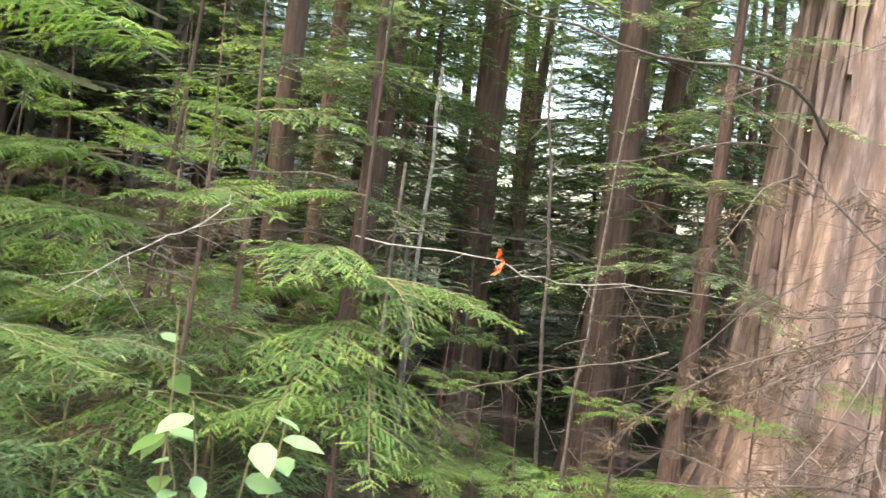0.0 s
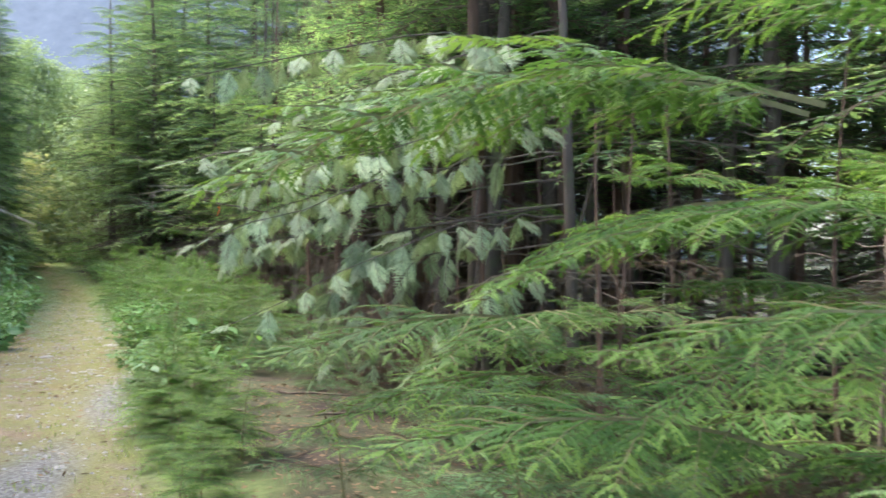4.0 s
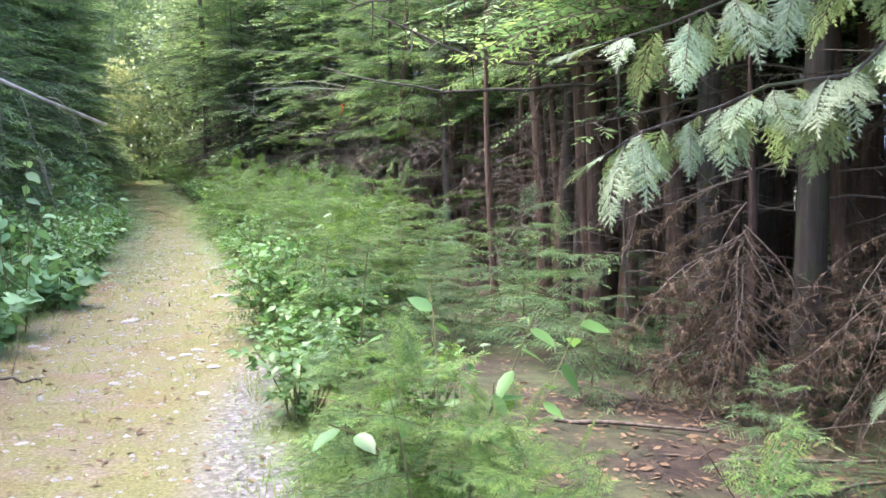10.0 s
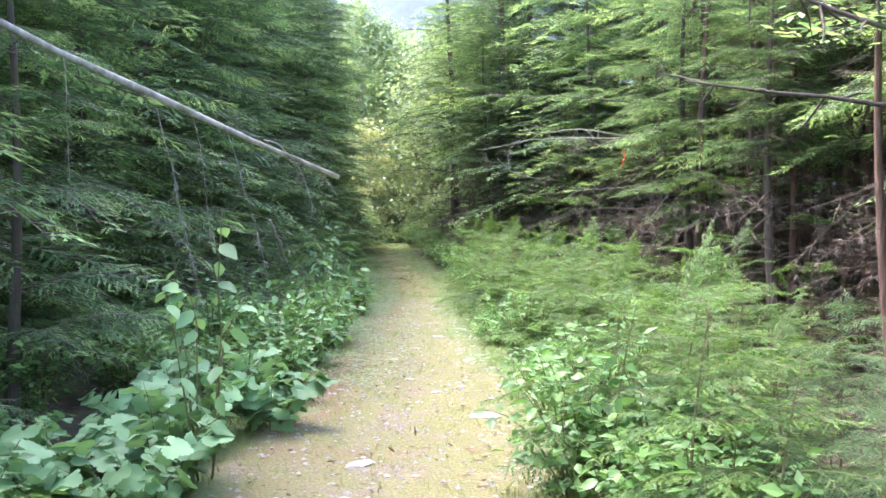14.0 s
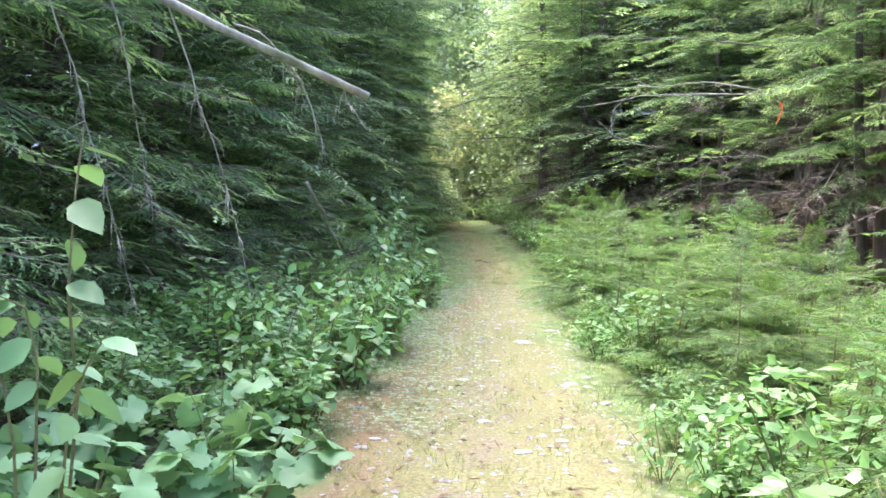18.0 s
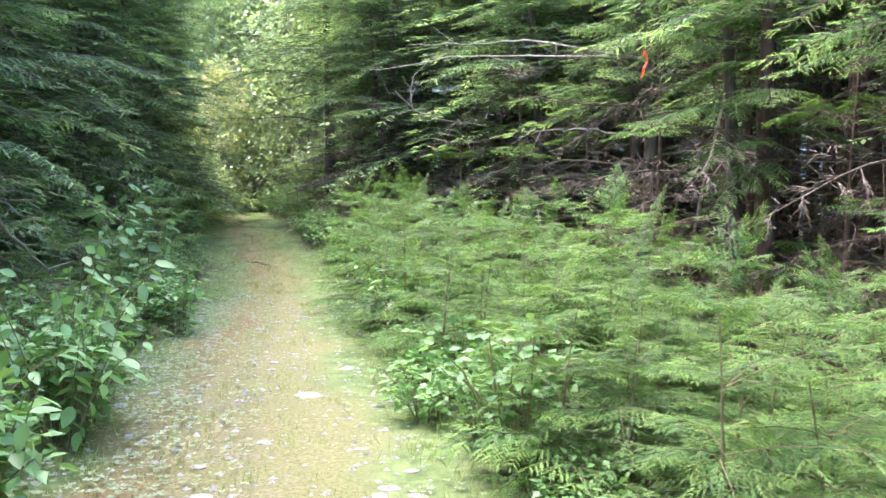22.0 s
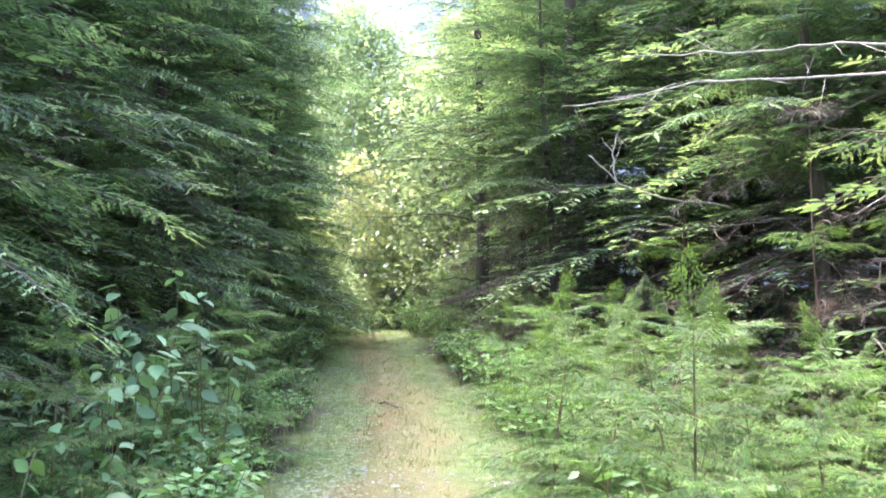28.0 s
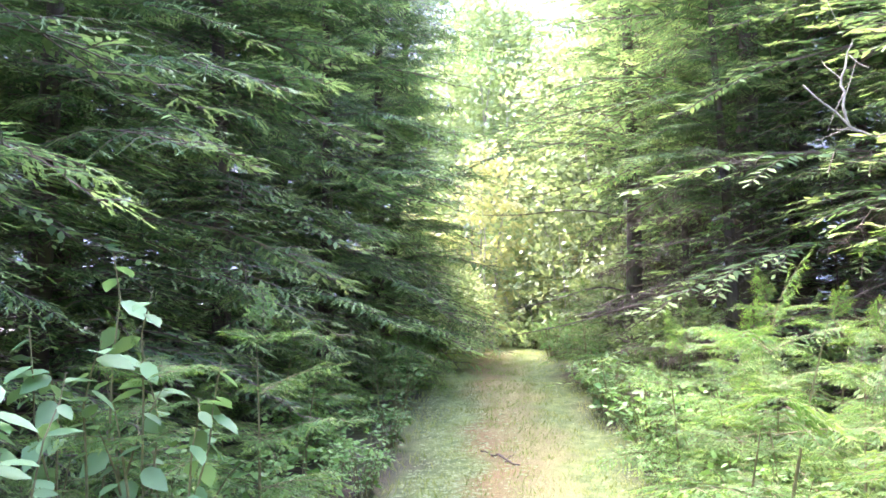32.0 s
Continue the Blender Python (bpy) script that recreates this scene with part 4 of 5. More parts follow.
cedar = thing("red_cedar", "red cedar with pale silvery-green sprays hanging over the trail edge", "tree")
part("trunk", trunk_mesh("trunk", 8.5, 0.055, BARK_SHADED, 8, 14), cedar)
CX, CY = 2.95, 4.3
CZ = gz(CX, CY)
cedar.matrix_basis = at(CX, CY, CZ)
for i, (pts, n, size) in enumerate([
    ([(2.95, 4.3, 2.9), (1.7, 3.6, 2.6), (0.06, 3.06, 2.18)], 26, 0.42), ([(2.95, 4.3, 3.3), (1.7, 3.6, 3.1), (-0.02, 3.08, 2.64)], 26, 0.42),
    ([(2.95, 4.3, 2.5), (1.7, 3.6, 2.2), (0.23, 3.03, 1.72)], 24, 0.42), ([(2.95, 4.3, 2.0), (1.9, 3.5, 1.8), (0.43, 2.99, 1.25)], 22, 0.4),
    ([(2.95, 4.3, 2.7), (2.0, 3.2, 2.5), (0.75, 2.75, 2.1)], 22, 0.42), ([(2.95, 4.3, 3.0), (2.2, 2.9, 2.7), (1.1, 2.3, 2.45)], 22, 0.42),
    ([(2.95, 4.3, 2.3), (1.3, 5.03, 1.95), (0.72, 5.11, 1.72), (0.31, 5.18, 1.6)], 28, 0.4), ([(2.95, 4.3, 2.8), (1.3, 5.0, 2.4), (0.38, 5.2, 2.19)], 26, 0.42),
    ([(2.95, 4.3, 2.5), (1.3, 5.05, 2.1), (0.27, 5.2, 1.88)], 26, 0.4), ([(2.95, 4.3, 2.1), (1.5, 4.97, 1.74), (1.44, 4.94, 1.19), (1.09, 4.97, 0.67)], 20, 0.5),
    ([(2.95, 4.3, 2.1), (1.42, 4.99, 1.74), (1.25, 4.99, 1.34), (1.05, 5.0, 1.0)], 20, 0.4), ([(2.95, 4.3, 2.0), (1.69, 4.93, 1.72), (1.53, 4.96, 1.6), (1.35, 4.97, 1.3)], 18, 0.4),
    ([(2.95, 4.3, 1.8), (1.9, 4.7, 1.6), (1.6, 4.9, 1.0), (1.5, 4.89, 0.65)], 18, 0.45), ([(2.95, 4.3, 3.5), (1.8, 4.9, 3.1), (0.6, 5.3, 2.75)], 22, 0.45),
    ([(2.95, 4.3, 1.7), (2.2, 3.9, 1.4), (1.6, 3.7, 0.8)], 16, 0.45)]):
    cedar_limb(cedar, [(x - CX, y - CY, z - CZ) for x, y, z in pts], n, size, 80 + i)

# young hemlock whose lit boughs reach out at the start
lit = conifer(5.0, 0.03, 0.9, 1.2, 12, LIVE_LIT, 180, "young hemlock with bright green spreading boughs", 8, 0.3, DRY, "", "young_hemlock")
LTX, LTY = 3.2, 0.7
LTZ = gz(LTX, LTY)
lit.matrix_basis = at(LTX, LTY, LTZ)
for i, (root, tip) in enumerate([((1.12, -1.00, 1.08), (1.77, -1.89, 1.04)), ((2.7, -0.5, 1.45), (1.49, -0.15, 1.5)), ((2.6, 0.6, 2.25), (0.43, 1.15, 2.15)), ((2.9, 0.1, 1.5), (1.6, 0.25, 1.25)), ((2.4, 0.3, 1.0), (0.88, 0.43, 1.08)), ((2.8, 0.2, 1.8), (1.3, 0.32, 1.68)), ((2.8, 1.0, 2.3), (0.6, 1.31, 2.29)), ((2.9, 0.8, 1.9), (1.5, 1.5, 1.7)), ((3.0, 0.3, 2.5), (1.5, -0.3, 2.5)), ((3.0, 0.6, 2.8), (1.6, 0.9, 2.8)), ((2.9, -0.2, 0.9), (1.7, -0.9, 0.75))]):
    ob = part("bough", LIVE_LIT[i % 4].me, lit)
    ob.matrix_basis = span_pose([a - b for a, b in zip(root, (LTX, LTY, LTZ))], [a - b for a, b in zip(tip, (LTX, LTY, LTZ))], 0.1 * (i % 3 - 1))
low = thing("young_hemlock", "low young hemlock with flat light green boughs reaching to the trail", "tree")
part("trunk", trunk_mesh("trunk", 2.6, 0.03, BARK, 12), low)
low.matrix_basis = at(2.55, 2.6, gz(2.55, 2.6))
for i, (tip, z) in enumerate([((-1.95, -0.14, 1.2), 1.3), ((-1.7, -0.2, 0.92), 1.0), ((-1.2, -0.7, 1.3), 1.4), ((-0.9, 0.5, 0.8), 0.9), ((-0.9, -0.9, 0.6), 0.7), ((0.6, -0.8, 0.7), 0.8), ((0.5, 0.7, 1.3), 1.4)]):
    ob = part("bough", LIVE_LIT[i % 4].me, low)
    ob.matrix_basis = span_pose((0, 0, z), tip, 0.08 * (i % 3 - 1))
slim = thing("young_hemlock", "slim young hemlock with flat fresh green boughs among the trunks", "tree")
part("trunk", trunk_mesh("trunk", 3.4, 0.022, BARK, 13), slim)
SX, SY = 3.15, -1.55
SZ = gz(SX, SY)
slim.matrix_basis = at(SX, SY, SZ)
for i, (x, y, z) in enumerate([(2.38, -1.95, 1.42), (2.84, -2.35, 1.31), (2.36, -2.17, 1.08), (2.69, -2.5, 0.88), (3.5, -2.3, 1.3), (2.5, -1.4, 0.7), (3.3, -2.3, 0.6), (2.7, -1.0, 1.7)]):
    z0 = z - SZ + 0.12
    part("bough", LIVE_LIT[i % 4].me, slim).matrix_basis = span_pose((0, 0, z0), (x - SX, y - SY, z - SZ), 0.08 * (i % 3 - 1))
fan = thing("dead_sapling", "dead brown sapling with fine drooping twigs beside the old cedar", "dead tree")
part("trunk", trunk_mesh("trunk", 2.6, 0.03, BARK, 14), fan)
FX, FY = 5.15, -3.35
FZ = gz(FX, FY)
fan.matrix_basis = at(FX, FY, FZ)
fan_r = np.random.default_rng(77)
for i in range(22):
    z = fan_r.uniform(0.5, 2.3)
    put_bough(fan, (DRY_BROWN + DRY)[i % 7], z, fan_r.uniform(1.6, 3.6), fan_r.uniform(0.7, 1.5), fan_r.normal(-0.15, 0.25), fan_r, 0.0, "dead_branch")
for name, label, pts, r1, mat in (("dead_branch", "thin bare branch with orange tape on it", [(3.45, -1.1, 1.6), (3.9, -1.72, 1.57), (4.1, -1.95, 1.5), (4.6, -2.5, 1.56)], 0.008, TWIG_PALE),
                                  ("dead_branch", "pale broken branch low among the trunks", [(4.75, -2.35, 1.2), (4.1, -2.0, 1.0), (3.5, -1.65, 0.82)], 0.009, TWIG),
                                  ("mossy_branch", "dark mossy branch crossing high between the trunks", [(7.1, -2.1, 2.6), (5.4, -2.49, 2.87), (4.5, -2.0, 2.82), (3.5, -1.5, 3.0)], 0.022, BARK_SHADED),
                                  ("dead_branch", "bleached dry branch in the hemlock thicket", [(2.7, -1.0, 1.75), (2.46, -1.42, 1.65), (2.1, -1.5, 1.5), (1.7, -1.58, 1.28)], 0.007, TWIG_PALE),
                                  ("dead_branch", "bleached dry branch in the hemlock thicket", [(2.9, -0.6, 2.0), (2.4, -1.1, 1.95), (1.9, -1.3, 1.85)], 0.006, TWIG)):
    bare = thing(name, label, "branch")
    part("branch", limb_mesh(pts, r1 * 0.65, r1 * 0.25, mat, int(1000 * r1) + int(10 * pts[0][2]), 14, 14, 0.1), bare)
for x, y, rz, s in ((4.4, 1.6, 90, 0.9),):
    copy_thing(low, at(x, y, gz(x, y), rz, s))
brush = conifer(4.2, 0.03, 0.5, 1.4, 12, LIVE_YOUNG, 181, "thicket of dry brown hemlock branches with few green tips", 32, 0.2, DRY_BROWN + DRY, "", "dry_hemlock", zmax=4.0, joined="all")
for i, (x, y, s) in enumerate([(3.3, -0.1, 0.9), (5.4, -2.6, 0.45), (3.9, 2.2, 0.9), (1.4, 20.0, 1.0), (0.5, 23.0, 1.0), (1.8, 21.6, 1.1), (-0.8, 25.8, 0.9), (-1.6, 28.6, 0.9), (0.2, 26.0, 1.0), (2.6, 20.6, 1.0), (2.9, 23.2, 1.0), (1.4, 24.4, 0.9), (2.1, 26.6, 1.0), (0.6, 28.2, 1.0), (-0.6, 30.4, 1.0), (-2.2, 31.6, 0.9), (3.4, 18.4, 0.9), (3.0, 14.6, 0.8), (2.6, -0.9, 0.75), (3.4, 1.0, 0.9), (4.2, -1.2, 0.4), (4.4, 0.6, 0.45), (2.9, 3.0, 0.8), (5.2, -0.2, 0.5), (3.6, 3.8, 1.0), (4.6, 2.6, 1.0), (4.9, -2.0, 0.4), (6.2, -2.9, 0.55), (2.4, 2.0, 0.6), (3.2, 5.6, 0.9), (2.2, 18.4, 0.8), (1.8, 17.3, 0.6), (2.8, 17.4, 0.8), (1.3, 19.3, 0.7), (5.4, -1.4, 0.4), (4.9, -0.9, 0.4), (4.2, -0.2, 0.42), (3.5, -2.4, 0.35), (5.8, -1.9, 0.45), (2.9, -1.9, 0.4)]):
    m = at(x, y, gz(x, y), 77 * i, s)
    if i == 0:
        brush.matrix_basis = m
    else:
        copy_thing(brush, m)


def weeping_dead(x, y, h, n, seed):
    """Drooping red-brown dead boughs that hang to the ground like a curtain."""
    r = np.random.default_rng(seed)
    ob = thing("dead_hemlock", "dead young hemlock with drooping rust-brown branches", "tree")
    part("trunk", trunk_mesh("trunk", h * 1.6, 0.05, BARK, seed), ob)
    for i in range(n):
        z = h * r.uniform(0.35, 1.0)
        part("dead_branch", DRY_BROWN[i % 3].me, ob).matrix_basis = bough_pose(z, r.uniform(2.2, 5.2), r.uniform(0.7, 1.3), -r.uniform(0.3, 1.0), r)
    ob.matrix_basis = at(x, y, gz(x, y))


weeping_dead(2.35, 8.5, 1.7, 30, 301)
weeping_dead(2.9, 7.6, 1.4, 18, 302)

# ---------- saplings on the right verge ----------
sap_label = "bushy young hemlock sapling with fresh light green needles"
NEAR = [sapling(1.1 + 0.1 * i, 0.6, 24, FINE_YOUNG, 200 + i, sap_label, "hemlock saplings along the trail", False) for i in range(2)]
plant(NEAR, [(-0.1, 5.75), (0.05, 6.2), (-0.15, 6.5), (0.25, 5.8), (0.15, 5.3), (0.35, 6.4), (0.0, 4.9), (-0.6, 12.9), (0.1, 13.3), (-0.9, 15.6), (-0.2, 16.2), (-1.5, 18.6), (-0.8, 19.2), (-2.2, 21.2), (-1.7, 20.6), (-1.1, 21.4), (-2.4, 22.6), (0.2, 4.3), (0.25, 3.7), (0.15, 3.1), (0.5, 4.6)], 7, 0.65, 0.95)
for i, (x, y) in enumerate([(-0.25, 6.0), (0.1, 5.95), (-0.1, 6.3), (0.2, 6.25), (-0.3, 6.6), (0.35, 5.5)]):
    copy_thing(NEAR[i % 2], at(x, y, gz(x, y), 33 + 61 * i, 0.8 + 0.04 * (i % 3)))
for i, (x, y) in enumerate([(-0.77, 16.4), (-0.1, 16.8), (-1.4, 17.1), (-1.55, 18.1), (-0.55, 15.9), (-1.0, 17.2), (0.3, 17.0), (-0.6, 18.2), (-1.0, 19.6), (0.0, 18.0)]):
    copy_thing(NEAR[i % 2], at(x, y, gz(x, y), 47 * i, 1.08 + 0.05 * (i % 5)))
SAP = [sapling(1.15 + 0.2 * i, 0.66, 20, LIVE_YOUNG, 205 + i, sap_label, "hemlock saplings along the trail") for i in range(3)]
plant(SAP, scatter(7.5, 12, 1.4, 1.9, 4, 31, 0.45) + scatter(12, 15, 1.6, 2.7, 12, 36, 0.45) + scatter(15, 19, 1.6, 3.9, 24, 32, 0.5) + scatter(19, 24, 1.3, 3.8, 40, 33, 0.42) + scatter(24, 30, 1.2, 3.4, 26, 29, 0.5) + scatter(30, 40, 1.5, 3.0, 12, 34, 0.7) + scatter(20, 34, -2.9, -1.6, 22, 35, 0.55), 8, 0.65, 1.25)
shade_label = "dark green hemlock sapling in the shade of the stand"
SHADE = [sapling(1.2 + 0.2 * i, 0.8, 22, DARK_YOUNG, 215 + i, shade_label, "hemlock saplings in the shade") for i in range(2)]
plant(SHADE, scatter(8, 13, 3.0, 6.0, 8, 38, 0.9) + scatter(0, 5, 4.2, 7.5, 5, 37, 0.9) + scatter(12, 30, 4.2, 7.0, 14, 39, 0.9) + scatter(8, 30, -4.4, -2.7, 22, 40, 0.8) + [(2.2, 5.9), (2.6, 6.6), (1.7, 6.9), (3.0, -0.7), (2.4, 0.2), (2.2, 1.2), (2.9, 2.4), (2.6, 3.4), (1.3, 1.6), (1.7, 1.2), (1.05, 2.3), (2.0, -1.0), (1.9, -0.2), (1.45, 0.4), (1.04, 12.0), (0.5, 10.9), (0.8, 11.5), (0.7, 12.6)], 18, 0.6, 1.2)

# ---------- broad-leaved shrubs ----------
shrub_label = "leafy green shrub with small oval leaves beside the trail"
BUSH = [shrub_joined("leafy_shrub", shrub_label, 0.75 + 0.2 * i, 0.6, 14, 420, BROAD, 220 + i, 0.085, "leafy shrubs along the trail") for i in range(3)]
bushes = scatter(2, 10, -2.7, -1.3, 20, 41, 0.45) + scatter(13.5, 17, -2.9, -1.5, 10, 42, 0.45) + scatter(17, 24, -2.9, -1.4, 18, 43, 0.45) + scatter(10.5, 20, -3.4, -2.2, 22, 48, 0.45) + scatter(24, 34, -2.6, -1.35, 20, 44, 0.5) + scatter(7.0, 14, 1.25, 1.9, 14, 45, 0.4) + scatter(14, 34, 1.25, 1.8, 26, 46, 0.5) + scatter(41, 44, -2.2, 2.2, 12, 47, 0.5) + scatter(34, 41, 1.2, 2.2, 8, 49, 0.5) + scatter(34, 41, -2.2, -1.2, 8, 50, 0.5)
plant(BUSH, bushes, 19, 0.55, 1.05)

THICK = [shrub_joined("leafy_shrub", "dense leafy shrub with broad oval green leaves down to the ground", 0.85 + 0.15 * i, 0.55, 16, 460, BROAD, 226 + i, 0.105, "dense shrubs on the verge") for i in range(2)]
plant(THICK, [(-4.6, 18.9), (-4.3, 18.1), (-4.5, 17.3), (-4.1, 16.6), (-4.3, 15.8), (-3.95, 15.0), (-4.9, 19.8), (-5.2, 20.8), (-0.65, 11.6), (-0.4, 12.3), (-1.1, 14.1), (-4.9, 22.4), (-5.3, 21.6), (-3.7, 14.4), (-4.6, 14.6), (-4.9, 16.4), (-3.0, 5.4), (-3.2, 6.8), (-2.8, 4.0), (-5.6, 23.6)], 25, 0.75, 1.05)
thimble = shrub_leafy("thimbleberry", "thimbleberry shrub with large lobed light green leaves", 0.72, 0.55, 11, 7, LEAF_PALM, 0.22, 240, "thimbleberry shrubs on the verge")
berries = [(-3.97, 11.0), (-3.35, 10.7), (-3.75, 12.4), (-3.45, 13.2), (-3.95, 11.8), (-4.3, 12.6), (-4.4, 13.5), (-3.55, 11.5), (-4.6, 11.6), (-3.9, 14.3), (-4.0, 10.3)]
for i, (x, y) in enumerate(berries):
    m = at(x, y, gz(x, y), 83 * i, 0.8 + 0.1 * (i % 4))
    if i == 0:
        thimble.matrix_basis = m
    else:
        copy_thing(thimble, m)

leafy = shrub_leafy("willow_shrub", "shrub with broad oval pale green leaves on arching stems", 0.95, 0.6, 8, 9, LEAF, 0.12, 252, "broad-leaved shrubs on the verge")
for i, (x, y, s) in enumerate([(-4.77, 18.7, 1.1), (-4.25, 17.9, 0.95), (-4.6, 17.2, 1.0), (-4.0, 16.4, 0.85), (-4.4, 15.6, 0.9), (-4.9, 19.6, 1.1), (-0.85, 12.3, 0.85), (-0.45, 11.8, 0.9), (-0.75, 11.1, 0.8), (-1.2, 13.9, 0.6), (-1.5, 14.6, 0.5), (-5.3, 21.0, 0.9), (-3.3, 6.4, 1.1), (-2.95, 5.0, 1.1), (-4.35, 18.5, 0.9), (-3.9, 15.3, 0.9), (-0.3, 12.4, 0.8), (0.05, 6.45, 1.0)]):
    m = at(x, y, gz(x, y), 61 * i, s)
    if i == 0:
        leafy.matrix_basis = m
    else:
        copy_thing(leafy, m)

alder = shrub_leafy("alder_sapling", "slender alder sapling with oval grey-green leaves", 1.75, 0.4, 5, 11, LEAF_SHOOT, 0.125, 250, "alder saplings beside the trail")
for i, (x, y, s) in enumerate([(-3.4, 11.8, 1.15), (-2.98, 6.95, 1.2), (-3.1, 7.6, 1.0), (-6.0, 23.6, 1.05), (-5.9, 24.7, 1.05), (-2.6, 4.9, 1.1), (-5.6, 22.4, 0.75), (-6.3, 24.6, 1.15), (-5.9, 23.2, 0.9), (-3.3, 6.9, 1.0), (-2.9, 3.4, 1.0)]):
    m = at(x, y, gz(x, y), 59 * i, s)
    if i == 0:
        alder.matrix_basis = m
    else:
        copy_thing(alder, m)
shoot = shrub_leafy("broadleaf_shoot", "young shoot with pale green toothed leaves", 1.5, 0.24, 7, 10, LEAF_SHOOT, 0.10, 251)
shoot.matrix_basis = at(1.58, -3.05, gz(1.58, -3.05))

# ---------- far end: pale alders and a sunlit shrub ----------
def clump_tree(name, label, h, spread, clumps, per, mat, seed, size, low=0.3, group="", category="tree", stems=4, cloud=0.4):
    """A broad-leaved tree: forked stems and leaf clumps in an uneven egg-shaped crown."""
    r = np.random.default_rng(seed)
    ob = thing(name, label, category, group)
    for k in range(stems):
        az = k * 2.4
        g = Geo()
        e = (spread * 0.5 * math.cos(az), spread * 0.5 * math.sin(az), h * r.uniform(0.75, 0.95))
        tube(g, curve_pts((0.15 * math.cos(az), 0.15 * math.sin(az), -0.1), e, 0.3, 0.06, 8, r), np.linspace(0.012 * h * 0.6, 0.01, 8), 6, 0, False)
        part("trunk", g.mesh("trunk", [BARK_PALE], True), ob)
    g = Geo()
    z = low + (h - low) * r.uniform(0, 1, clumps)
    prof = np.sin(np.pi * np.clip((z / h) * 0.8 + 0.2, 0, 1)) ** 0.7
    rad = spread * prof * np.sqrt(r.uniform(0, 1, clumps))
    a = r.uniform(0, 6.28, clumps)
    C = np.column_stack([rad * np.cos(a), rad * np.sin(a), z])
    B = np.repeat(C, per, 0) + r.normal(0, 1, (clumps * per, 3)) * [cloud, cloud, cloud * 0.55]
    B[:, 2] = np.maximum(B[:, 2], 0.08)
    n = len(B)
    kites(g, B, np.column_stack([r.normal(0, 1, (n, 2)), r.normal(-0.2, 0.5, n)]), np.array([0, 0, 1.0]) + r.normal(0, 0.5, (n, 3)), size * r.uniform(0.6, 1.4, n), size * r.uniform(0.4, 0.9, n))
    part("crown", g.mesh("crown", [mat]), ob)
    return ob


far_label = "pale green alder tree with small round leaves"
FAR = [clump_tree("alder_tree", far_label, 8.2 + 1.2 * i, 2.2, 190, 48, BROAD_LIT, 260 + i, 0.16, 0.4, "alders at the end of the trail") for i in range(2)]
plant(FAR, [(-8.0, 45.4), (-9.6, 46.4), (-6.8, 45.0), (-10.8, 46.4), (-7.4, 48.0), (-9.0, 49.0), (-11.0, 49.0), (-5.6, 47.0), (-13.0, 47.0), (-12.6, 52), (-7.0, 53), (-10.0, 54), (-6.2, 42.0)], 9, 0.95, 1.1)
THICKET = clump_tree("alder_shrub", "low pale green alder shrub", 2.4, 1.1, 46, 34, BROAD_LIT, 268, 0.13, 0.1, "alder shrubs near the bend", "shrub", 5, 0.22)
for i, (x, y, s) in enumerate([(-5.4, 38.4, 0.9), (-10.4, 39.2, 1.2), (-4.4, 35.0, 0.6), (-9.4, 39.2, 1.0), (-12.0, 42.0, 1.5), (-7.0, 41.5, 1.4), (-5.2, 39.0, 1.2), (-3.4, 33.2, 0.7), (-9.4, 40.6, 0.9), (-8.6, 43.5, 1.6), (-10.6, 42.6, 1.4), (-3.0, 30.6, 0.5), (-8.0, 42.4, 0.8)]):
    m = at(x, y, gz(x, y), 50 * i, s)
    if i == 0:
        THICKET.matrix_basis = m
    else:
        copy_thing(THICKET, m)
gold = clump_tree("sunlit_shrub", "yellow-green sunlit shrub at the bend of the trail", 4.6, 1.2, 80, 36, SUNLIT_GOLD, 270, 0.15, 0.1, "", "shrub", 5, 0.25)
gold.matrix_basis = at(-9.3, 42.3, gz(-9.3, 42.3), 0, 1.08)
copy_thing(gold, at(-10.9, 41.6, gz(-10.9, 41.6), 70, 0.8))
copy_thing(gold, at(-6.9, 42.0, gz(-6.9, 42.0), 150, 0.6))


